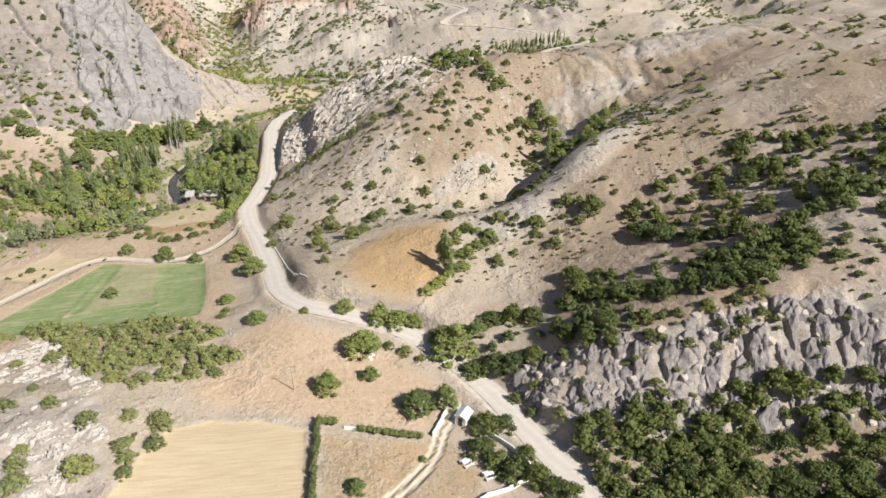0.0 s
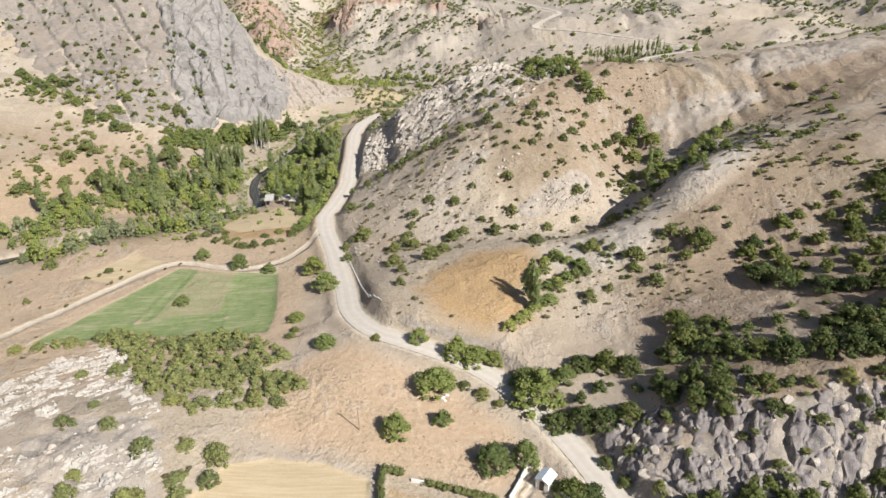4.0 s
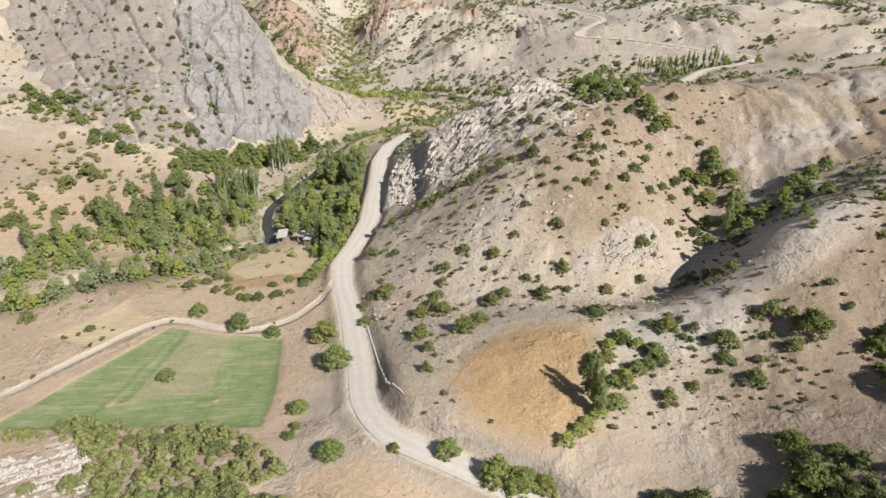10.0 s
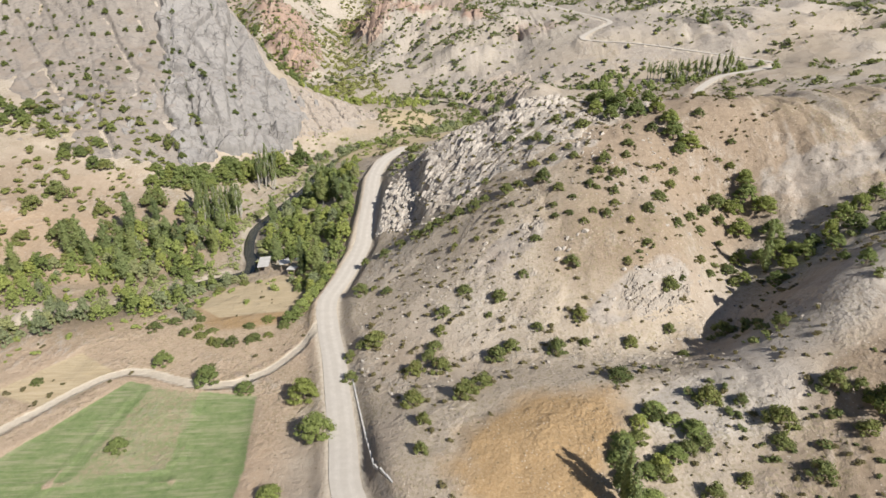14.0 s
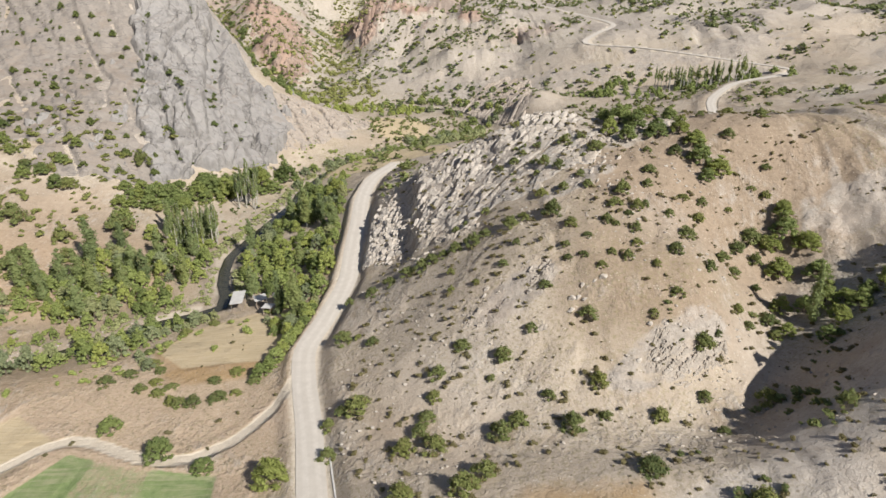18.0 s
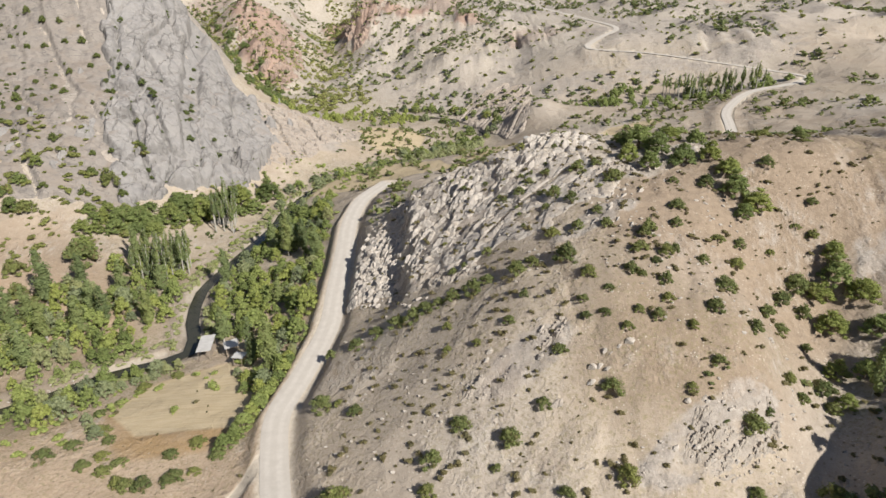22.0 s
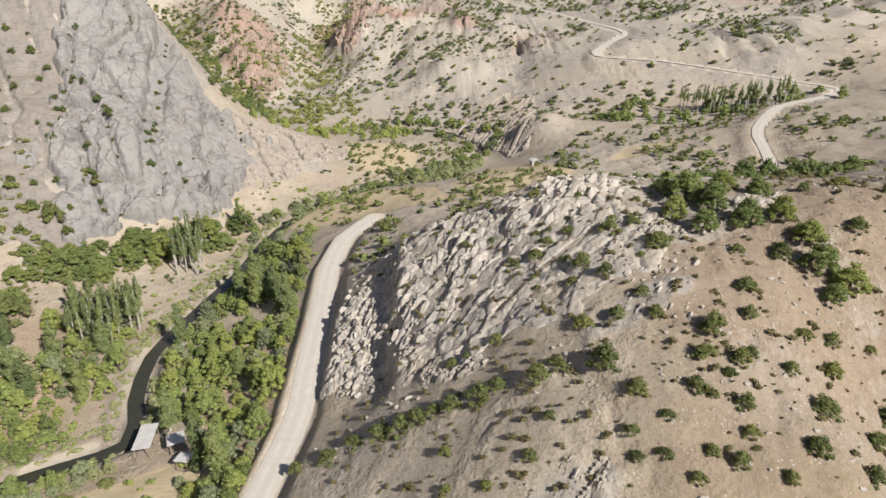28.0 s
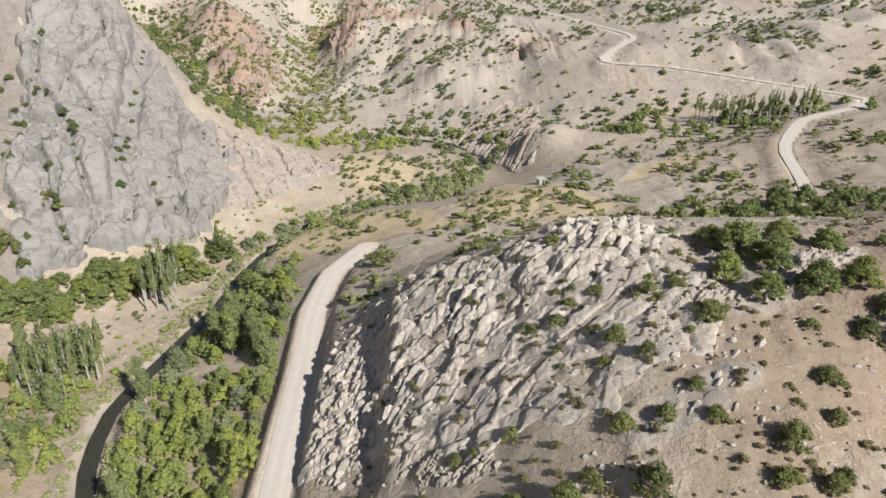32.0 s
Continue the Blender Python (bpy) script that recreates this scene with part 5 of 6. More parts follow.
def limbs(rng, lumps, height, radius, lean=0.1):
    """A tapered trunk and a limb up into each of the larger lumps."""
    top = (lean * height * (rng.rand() - 0.5), lean * height * (rng.rand() - 0.5), height)
    parts = [tube_arrays([(0, 0, -0.5), (top[0] * 0.4, top[1] * 0.4, height * 0.45), top], [radius * 1.25, radius, radius * 0.45])]
    for x, y, z, r, fl in lumps[:6]:
        start = height * (0.35 + 0.4 * rng.rand())
        parts.append(tube_arrays([(0, 0, start), (x * 0.55, y * 0.55, start + (z - start) * 0.6), (x, y, max(z, start + 0.1))], [radius * 0.5, radius * 0.35, radius * 0.12], 5))
    return join(parts)


def dome(rng, n, radius, low, high, lump):
    """Lumps spread through a rounded crown, the first in its heart."""
    out = [(0, 0, (low + high) * 0.5, radius * 0.62, (high - low) / (2.2 * radius))]
    for i in range(n):
        a, q = 2 * math.pi * (i * 0.618 + 0.1 * rng.rand()), math.sqrt((i + 0.5) / n)
        r = lump * radius * (0.75 + 0.5 * rng.rand())
        d = q * (radius - 0.6 * r)
        z = low + r * 0.5 + (high - low - r) * (1 - 0.97 * q * q) * (0.55 + 0.45 * rng.rand())
        out.append((d * math.cos(a) * (0.85 + 0.3 * rng.rand()), d * math.sin(a) * (0.85 + 0.3 * rng.rand()), z, r, 0.85))
    return out


def column(rng, n, radius, low, high):
    out = []
    for i in range(n):
        t = (i + 0.5) / n
        w = radius * (0.55 + 0.6 * math.sin(math.pi * min(1, 0.25 + 0.75 * t))) * (1 - 0.35 * t)
        a = rng.rand() * 6.28
        out.append((0.35 * w * math.cos(a), 0.35 * w * math.sin(a), low + (high - low) * t, w * (0.75 + 0.4 * rng.rand()), 1.5))
    return out


class Kind:
    """A kind of plant: some built forms, each used many times."""

    def __init__(self, name, label, category, group, forms):
        self.name, self.label, self.category, self.group, self.forms = name, label, category, group, forms
        self.size = forms[0]["size"]

    def plant(self, x, y, radius, rng, tall=1.0, label=""):
        i = rng.randint(len(self.forms))
        f = self.forms[i]
        s = radius / f["size"]
        m = pose(x, y, ground_z(x, y) - 0.05, 0, 0, rng.rand() * 360) @ Matrix.Diagonal((s, s * (0.75 + 0.45 * rng.rand()), s * tall * (0.8 + 0.4 * rng.rand()), 1))
        ob = new(self.name)
        for part_name in ("trunk", "crown"):
            child = new(part_name, f[part_name])
            child.parent = ob
        ob.matrix_basis = m
        return tagged(ob, label or self.label, self.category, self.group)


def forms_of(seed, count, size, make):
    out = []
    for i in range(count):
        rng = np.random.RandomState(seed + i)
        f = make(rng)
        f["size"] = size
        out.append(f)
    return out


def oak_form_of(material):
    def make(rng):
        l = dome(rng, 20, 2.0, -0.35, 2.1 + 1.0 * rng.rand(), 0.29)
        l = [l[0]] + [p for p in l[1:] if rng.rand() < 0.85]
        return {"trunk": mesh_of("trunk", *limbs(rng, l, 1.3, 0.10), BARK), "crown": mesh_of("crown", *crown_arrays(rng, l, 1100, 0.125, 0.66), material)}
    return make


def sage_form(rng):
    l = dome(rng, 22, 2.0, -0.35, 1.9 + 0.9 * rng.rand(), 0.28)
    return {"trunk": mesh_of("trunk", *limbs(rng, l, 1.2, 0.10), BARK), "crown": mesh_of("crown", *crown_arrays(rng, l, 1000, 0.125, 0.66), SAGE)}


def broad_form(material, leaves=1600, top=6.2):
    def make(rng):
        l = dome(rng, 34, 3.0, 0.0, top + 1.6 * rng.rand(), 0.25)
        return {"trunk": mesh_of("trunk", *limbs(rng, l, 3.8, 0.22), BARK), "crown": mesh_of("crown", *crown_arrays(rng, l, leaves, 0.17, 0.68), material)}
    return make


def poplar_form(rng):
    l = column(rng, 11, 1.25, 1.6, 12.5 + rng.rand())
    return {"trunk": mesh_of("trunk", *limbs(rng, l[:0], 11.5, 0.17, 0.02), PALE_BARK), "crown": mesh_of("crown", *crown_arrays(rng, l, 1100, 0.20, 0.7), POPLAR)}


def slim_form(rng):
    l = column(rng, 8, 0.55, 4.2, 9.5 + rng.rand())
    return {"trunk": mesh_of("trunk", *limbs(rng, l[:0], 9.0, 0.13, 0.05), PALE_BARK), "crown": mesh_of("crown", *crown_arrays(rng, l, 340, 0.15, 0.6), POPLAR)}


def cypress_form(rng):
    l = column(rng, 10, 1.3, 0.6, 11.0)
    return {"trunk": mesh_of("trunk", *limbs(rng, l[:0], 9.0, 0.2, 0.01), BARK), "crown": mesh_of("crown", *crown_arrays(rng, l, 520, 0.22, 0.85), OAK)}


oak = Kind("oak_shrub", "dark green oak shrub on dry stony slope", "shrub", "shrubs on the slopes", forms_of(100, 7, 2.0, oak_form_of(OAK)))
sage = Kind("oak_shrub", "grey-green oak shrub on a stony knoll", "shrub", "shrubs on the knoll", forms_of(150, 5, 2.0, sage_form))
tree = Kind("broadleaf_tree", "full green broadleaf tree beside the fields", "tree", "trees by the fields", forms_of(200, 5, 3.0, broad_form(GROVE, 1700, 4.6)))
wood = Kind("oak_shrub", "dense dark green oak scrub on the steep slope", "shrub", "scrub on the steep slope", forms_of(170, 5, 2.0, oak_form_of(DARK_OAK)))
alder = Kind("riverside_tree", "bright green leafy tree on the river bank", "tree", "trees along the river", forms_of(300, 6, 3.0, broad_form(ALDER)))
willow = Kind("willow_tree", "grey-green willow tree on the river bank", "tree", "willows along the river", forms_of(400, 4, 3.0, broad_form(WILLOW)))
poplar = Kind("poplar_tree", "tall narrow poplar with pale trunk", "tree", "poplars in the valley", forms_of(500, 4, 1.25, poplar_form))
slim = Kind("young_poplar", "slim young poplar with bare white trunk", "tree", "row of young poplars", forms_of(600, 4, 0.55, slim_form))
cypress = Kind("cypress_tree", "dark upright columnar tree below the cliff", "tree", "", forms_of(700, 1, 1.3, cypress_form))

PR = np.random.RandomState(11)
for name, spots in PLANTS.items():
    for x, y, r in spots:
        if name.startswith(("thicket", "knoll")):
            sage.plant(x, y, r * (0.7 if name.startswith("thicket") else 0.9), PR, 0.85)
        elif name.startswith(("summit_grove", "gully_grove", "massif_foot", "flank_grove")):
            tree.plant(x, y, r * (0.72 if name.startswith("gully") else 0.9), PR, 0.85, "rounded dark green tree in a dense grove")
        elif name.startswith("field_trees") and r > 2.0:
            tree.plant(x, y, r, PR, 0.75)
        elif name.startswith(("south_wood", "crag_foot")):
            wood.plant(x, y, r * 1.0, PR, 1.0)
        else:
            oak.plant(x, y, max(r * 0.84, 0.75), PR, 1.0)


WOODS_WEST = [(-140, 222), (-128, 246), (-113, 268), (-104, 288), (-92, 300), (-82, 312), (-77, 290), (-71, 262), (-66, 244), (-74, 229), (-88, 217), (-104, 203), (-125, 205)]
WOODS_EAST = [(-40, 226), (-55, 256), (-62, 270), (-64, 296), (-60, 320), (-53, 345), (-42, 352), (-38, 325), (-35, 300), (-33.5, 262), (-33, 240), (-37, 222)]
KEEP = ((LINES["road"], 5.2), (LINES["river"], 5.2))
for x, y in scatter(WOODS_WEST, 3.0, PR, 6000, clear=KEEP):
    if math.hypot(x + 55, y - 249) < 5.5 or (fbm(np.array(x / 12), np.array(y / 12), 2, k=72) > 0.2):
        continue
    kind = alder if PR.rand() < 0.68 else willow
    if PR.rand() < 0.13 and y > 235:
        poplar.plant(x, y, 1.5 + 0.5 * PR.rand(), PR, 0.72)
    else:
        kind.plant(x, y, 1.2 + 1.8 * PR.rand(), PR, 0.75 + 0.55 * PR.rand())
for x, y in scatter(WOODS_EAST, 2.8, PR, 6000, clear=KEEP):
    if math.hypot(x + 51, y - 247.5) < 6.5 or math.hypot(x + 46.2, y - 242.6) < 3.5 or (fbm(np.array(x / 14), np.array(y / 14), 2, k=70) > 0.22):
        continue
    kind = alder if PR.rand() < 0.72 else willow
    if PR.rand() < 0.07:
        poplar.plant(x, y, 1.3 + 0.4 * PR.rand(), PR, 0.7)
    else:
        kind.plant(x, y, 1.1 + 1.6 * PR.rand(), PR, 0.65 + 0.5 * PR.rand())
for x, y in scatter([(-90, 287), (-96, 302), (-82, 309), (-76, 296), (-80, 288)], 2.1, PR):
    slim.plant(x, y, 0.65 + 0.2 * PR.rand(), PR, 0.75)
for x, y in scatter([(-80, 326), (-82, 342), (-76, 346), (-72, 328)], 2.4, PR):
    slim.plant(x, y, 0.8 + 0.2 * PR.rand(), PR, 0.75)
UP_RIVER = [(x, y) for x, y, z in RIVER if 352 < y < 520]
for x, y in UP_RIVER:
    for side in (-1, 1, 1):
        if PR.rand() < 0.85:
            (willow if PR.rand() < 0.5 else alder).plant(x + side * (4.5 + 5 * PR.rand()), y + side * (4.5 + 4 * PR.rand()) * 0.6, 1.8 + 1.2 * PR.rand(), PR, 0.7)
cypress.plant(-68.5, 360.5, 1.6, PR, 0.95)
for x, y, r in ((21.3, 135.6, 1.7), (19.1, 133.5, 1.8), (23, 137, 1.6), (25, 139, 1.9), (27, 140.5, 1.5), (29, 141.2, 2.0), (26.9, 150.8, 2.0), (30, 154, 1.9), (33.1, 156.6, 2.2), (35.5, 154.5, 1.6), (38.1, 152, 2.2), (34.1, 148.3, 2.1), (31.5, 147, 1.8), (29.3, 145.8, 1.9), (25.3, 147.8, 1.7), (25.6, 144.5, 1.6), (26, 142, 1.5)):
    alder.plant(x, y, r, PR, 0.62, "leafy green bush in the hedge of the dry field")
for x, y in ((24.6, 140.2), (24.4, 142.6), (25.2, 138.4)):
    poplar.plant(x, y, 0.95, PR, 1.1, "slender poplar at the edge of the dry field")
poplar.plant(70.5, 203, 1.3, PR, 0.8)
for x, y in scatter([(150, 428), (128, 440), (112, 452), (116, 458), (140, 448), (158, 438)], 3.2, PR):
    slim.plant(x, y, 0.8, PR, 0.75, "row poplar below the distant road")
for x, y in ((-64, 216), (-63, 211), (-61, 207), (-57, 204), (-52, 203), (-48, 204), (-44, 206), (-41, 210), (-39, 214), (-37, 219), (-70, 214), (-74, 211), (-67, 219), (-37, 224), (-36, 228), (-71, 226), (-69, 230), (-66, 236), (-60, 240), (-47, 205), (-55, 203), (-50, 211), (-46, 214), (-59, 209), (-65, 208)):
    oak.plant(x, y, 1.3 + 0.8 * PR.rand(), PR, 0.8, "green hedge shrub bounding a small field")

for x, y, r in ((-33.0, 236.3, 2.0), (-33.6, 233.2, 2.2), (-34.2, 230.5, 2.1), (-34.8, 228, 1.9), (-35.4, 225.6, 2.2), (-36.2, 222.4, 2.3), (-36.9, 219.6, 2.1), (-37.9, 217, 2.2), (-38.8, 214.2, 2.0), (-40.3, 211.6, 2.1)):
    alder.plant(x, y, r, PR, 0.7, "green tree in the hedge below the road")
for x, y, r in ((-84, 229.6, 1.7), (-81, 233.6, 1.6), (-78.4, 235.2, 1.5), (-76, 236.1, 1.4), (-73.8, 237, 1.5), (-72, 237.7, 1.3), (-69.4, 239.5, 1.5), (-67.4, 240.2, 1.3), (-65.6, 240.8, 1.4), (-63.4, 242.7, 1.5), (-61.5, 244.5, 1.3), (-71.7, 222.5, 1.5), (-69.5, 219.8, 1.4), (-67.2, 217.3, 1.6)):
    willow.plant(x, y, r, PR, 0.8, "grey-green bush in the hedge above the river bank")


# scrub too small or too many to count, one mesh for each stretch
def scrub_patch(name, label, spots, forms, material, z_shrink=0.7):
    rng = np.random.RandomState(len(spots))
    cos, fac, base = [], [], 0
    for x, y, r in spots:
        c, f = forms[rng.randint(len(forms))]
        a = rng.rand() * 6.28
        q = np.empty_like(c)
        q[:, 0] = x + r * (c[:, 0] * math.cos(a) - c[:, 1] * math.sin(a))
        q[:, 1] = y + r * (c[:, 0] * math.sin(a) + c[:, 1] * math.cos(a))
        q[:, 2] = ground_z(x, y) - 0.05 + r * c[:, 2] * z_shrink * (0.8 + 0.5 * rng.rand())
        cos.append(q)
        fac += [tuple(base + i for i in t) for t in f]
        base += len(c)
    return tagged(new(name, mesh_of(name, np.vstack(cos), fac, material)), label, "scrub", kind="stuff")


def low_form(seed, n, leaves, size):
    rng = np.random.RandomState(seed)
    return crown_arrays(rng, dome(rng, n, 1.0, -0.15, 1.5, 0.42 if n > 5 else 0.5), leaves, size, 0.72)


MEDIUM = [low_form(840 + i, 11, 260, 0.105) for i in range(6)]
SMALL = [low_form(800 + i, 2, 60, 0.24) for i in range(5)]
FARLOW = [low_form(820 + i, 2, 14, 0.42) for i in range(5)]


FIELDS = (GREEN, OCHRE, STRAW, PINK)


def open_ground(x, y):
    ok = (along(x, y, LINES["road"])[0] > 5) & (along(x, y, LINES["river"])[0] > 6)
    for f in FIELDS:
        ok &= inside(x, y, f, 0.5) < 0.5
    return ok


SR = np.random.RandomState(21)
THICKET = [(-86, 147), (-77, 152), (-63, 149), (-44, 147), (-31, 138), (-24, 122), (-31, 117), (-43, 113), (-54, 121), (-62, 134), (-69, 145)]
SOUTH_WOOD = [(28, 116), (41, 115), (52, 125), (67, 119), (76, 115), (72, 109), (59, 107), (52, 100), (38, 107), (27, 111)]
UPPER_WOOD = [(74, 111), (86, 113), (98, 114), (111, 122), (120, 116), (106, 97), (95, 99), (84, 101), (76, 102)]
EAST_WOOD = [(72, 146), (85, 150), (106, 155), (124, 147), (140, 135), (124, 115), (102, 122), (89, 127), (77, 127), (70, 137)]
FOOT_WOOD = [(40, 90), (60, 88), (84, 84), (112, 76), (112, 54), (48, 62), (40, 76)]
TERRACE_BELT = [(38, 296), (60, 292), (90, 298), (116, 318), (104, 338), (70, 330), (45, 316)]
GORGE_SIDE = [(-84, 452), (-100, 448), (-122, 475), (-165, 560), (-215, 630), (-262, 710), (-225, 725), (-190, 662), (-142, 602), (-104, 545), (-84, 500)]
for name, label, poly, gap, lo, hi, material in (
        ("thicket", "dense grey-green oak thicket between the fields", THICKET, 2.1, 0.8, 1.9, SAGE),
        ("south_scrub", "dense dark green oak scrub on the steep slope", SOUTH_WOOD, 3.5, 1.0, 2.5, DARK_OAK),
        ("upper_wood", "dense dark green oak wood on the steep slope", UPPER_WOOD, 2.7, 1.5, 3.2, DARK_OAK),
        ("hollow_scrub", "dark green oak scrub in the upper hollow", EAST_WOOD, 3.9, 1.0, 2.7, DARK_OAK),
        ("crag_foot_scrub", "dense dark green oak scrub below the crag", FOOT_WOOD, 3.0, 1.5, 2.9, DARK_OAK),
        ("terrace_wood", "belt of full green trees behind the hilltop", TERRACE_BELT, 5.2, 1.6, 3.6, GROVE),
        ("gorge_scrub", "green scrub covering the side of the gorge", GORGE_SIDE, 3.6, 1.2, 3.0, GROVE)):
    spots = [(x, y, lo + (hi - lo) * PR.rand()) for x, y in scatter(poly, gap, PR) if fbm(np.array(x / 10), np.array(y / 10), 2, k=71) < 0.22]
    scrub_patch(name, label, spots, MEDIUM, material, 0.95)
scrub_patch("hill_scrub", "small dry brownish scrub dotted over the stony hillside",
            random_spots(2300, (-18, 110, 135, 285), SR, 0.25, 0.9, lambda x, y: open_ground(x, y) & ((gullied(x, y) < 0.4) | (fbm(x / 5, y / 5, 2, k=65) > 0.12)) & (fbm(x / 18, y / 18, 2, k=50) > -0.12)), SMALL, SCRUB)
scrub_patch("rib_scrub", "dark green scrub over the stony eastern ribs",
            random_spots(380, (52, 118, 150, 206), SR, 0.5, 1.7, lambda x, y: open_ground(x, y) & (fbm(x / 13, y / 13, 2, k=62) > 0.05)), SMALL, OAK)
scrub_patch("slope_scrub", "low green scrub filling the steep shaded slope",
            random_spots(1100, (34, 150, 62, 200), SR, 0.5, 1.7, lambda x, y: open_ground(x, y) & (fbm(x / 14, y / 14, 2, k=51) > -0.02 + 0.004 * (y - 100))), SMALL, OAK)
scrub_patch("field_scrub", "low dry scrub along field edges and banks",
            random_spots(520, (-140, 30, 82, 245), SR, 0.3, 1.0, lambda x, y: open_ground(x, y) & (fbm(x / 12, y / 12, 2, k=52) > 0.08)), SMALL, SCRUB)
scrub_patch("bank_undergrowth", "dense green undergrowth along the river banks",
            random_spots(1500, (-130, -30, 195, 400), SR, 0.6, 1.6, lambda x, y: (along(x, y, LINES["river"])[0] > 3.2) & (along(x, y, LINES["river"])[0] < 26 + 14 * fbm(x / 12, y / 12, 2, k=53)) & (along(x, y, LINES["road"])[0] > 5.5) & (np.hypot(x + 53, y - 248) > 7) & (fbm(x / 10, y / 10, 2, k=54) > -0.05)), SMALL, ALDER)
scrub_patch("river_sedge", "grey-green bushes overhanging the river's edge",
            random_spots(13000, (-130, -30, 195, 420), SR, 0.5, 1.3, lambda x, y: (along(x, y, LINES["river"])[0] > 2.8) & (along(x, y, LINES["river"])[0] < 7.0) & (fbm(x / 8, y / 8, 2, k=59) > -0.25) & (np.hypot(x + 55, y - 249) > 5)), SMALL, WILLOW)
for name, label, poly, gap, lo, hi in (("valley_wood", "green trees along the valley floor", [(-86, 452), (-73, 506), (-38, 510), (-6, 504), (4, 488), (-2, 474), (-34, 474), (-62, 462)], 4.6, 1.0, 2.8),
                                         ("river_bushes", "light green bushes by the river bend", [(-7, 444), (8, 458), (26, 462), (20, 426), (4, 388), (-14, 396), (-24, 412)], 3.6, 0.8, 2.3),
                                         ("poplar_row_scrub", "green trees beside the row of poplars", [(70, 462), (109, 480), (150, 456), (172, 452), (182, 440), (172, 424), (150, 432), (100, 424), (72, 440)], 4.6, 1.0, 2.8)):
    spots = [(x, y, lo + (hi - lo) * PR.rand()) for x, y in scatter(poly, gap, PR, 5000, ((LINES["river"], 3.5), (LINES["far_road"], 5.0))) if fbm(np.array(x / 12), np.array(y / 12), 2, k=73) > -0.04]
    scrub_patch(name, label, spots, MEDIUM, WILLOW if "bushes" in name else ALDER, 1.1)
scrub_patch("foot_scrub", "dark scrub scattered below the grey massif",
            random_spots(1000, (-215, -82, 245, 352), SR, 0.7, 2.3, lambda x, y: (along(x, y, LINES["river"])[0] > 16) & (fbm(x / 15, y / 15, 2, k=61) > -0.2)), SMALL, OAK)
FLANK_SPOTS = [(x, y, 0.9 + 1.3 * SR.rand() ** 1.5) for x, y in scatter(FLANK + [(-90, 300)], 6.0, SR, 9000) if fbm(np.array(x / 24), np.array(y / 24), 2, k=55) > -0.22]
scrub_patch("massif_scrub", "dark scrub dotted over the flank of the massif", FLANK_SPOTS, MEDIUM, DARK_OAK, 0.95)
scrub_patch("massif_tufts", "small dark tufts clinging to the grey rock massif",
            random_spots(1500, (-260, -45, 300, 460), SR, 0.4, 1.3, lambda x, y: (along(x, y, LINES["river"])[0] > 14) & (fbm(x / 22, y / 22, 2, k=55) > -0.05 + 0.2 * ((x > -120) & (y > 345)))), SMALL, DARK_OAK)
CLEFT_SPOTS = []
for run, w, deep in CLEFT_MASS:
    for x, y, _ in smooth_run([(a, b, 0) for a, b in run], 3.0):
        if SR.rand() < 0.62:
            CLEFT_SPOTS.append((x + SR.uniform(-1.5, 1.5), y + SR.uniform(-1.5, 1.5), SR.uniform(0.8, 1.9)))
scrub_patch("cleft_scrub", "dark shrubs rooted in the clefts of the massif", CLEFT_SPOTS, MEDIUM, DARK_OAK)
for x, y in scatter([(-70, 362), (-82, 352), (-92, 340), (-104, 326), (-116, 318), (-110, 306), (-96, 318), (-84, 334), (-72, 346)], 4.6, PR):
    tree.plant(x, y, 2.2 + 1.6 * PR.rand(), PR, 0.7, "dark green tree below the grey cliff")
for x, y, r in random_spots(60, (-8, 40, 236, 282), SR, 0.7, 1.5, lambda x, y: (inside(x, y, OUTCROP, 0.5) > 0.5) & (x > 0)):
    oak.plant(x, y, r, SR, 0.8, "small grey-green shrub rooted in the rock outcrop")
scrub_patch("terrace_scrub", "green bushes lining the terraces behind the hill",
            random_spots(4200, (-40, 300, 286, 470), SR, 0.6, 2.3, lambda x, y: (y > 286 + 0.35 * np.maximum(-x, 0)) & (fbm(x / 16, y / 26, 2, k=56) > 0.0) & (along(x, y, LINES["far_road"])[0] > 5) & (along(x, y, LINES["road"])[0] > 6)), FARLOW, OAK)
scrub_patch("east_scrub", "scattered dark scrub on the upper eastern slopes",
            random_spots(900, (100, 260, 100, 300), SR, 0.6, 2.0, lambda x, y: fbm(x / 20, y / 20, 2, k=58) > -0.1), SMALL, OAK)
# the lighter thicket leaf paints distance haze into this scrub's colour
scrub_patch("far_scrub", "scattered green scrub on the distant valley sides",
            random_spots(15000, (-330, 380, 455, 1000), SR, 0.9, 2.8, lambda x, y: (fbm(x / 30, y / 30, 3, k=57) > 0.04) & (along(x, y, LINES["far_road"])[0] > 6)), FARLOW, SAGE)

scrub_patch("gorge_bushes", "green bushes along the floor of the gorge",
            random_spots(9000, (-270, -40, 500, 900), SR, 0.9, 2.6, lambda x, y: (np.minimum(along(x, y, LINES["gorge"])[0], along(x, y, LINES["ravine"])[0]) < 22 + 16 * fbm(x / 14, y / 14, 2, k=63)) & (fbm(x / 12, y / 12, 2, k=64) > -0.15)), FARLOW, SAGE)
scrub_patch("distant_shrubs", "lone dark shrubs dotted over the distant slopes",
            random_spots(2200, (-330, 380, 470, 900), SR, 0.8, 2.4, lambda x, y: along(x, y, LINES["far_road"])[0] > 5), FARLOW, OAK)

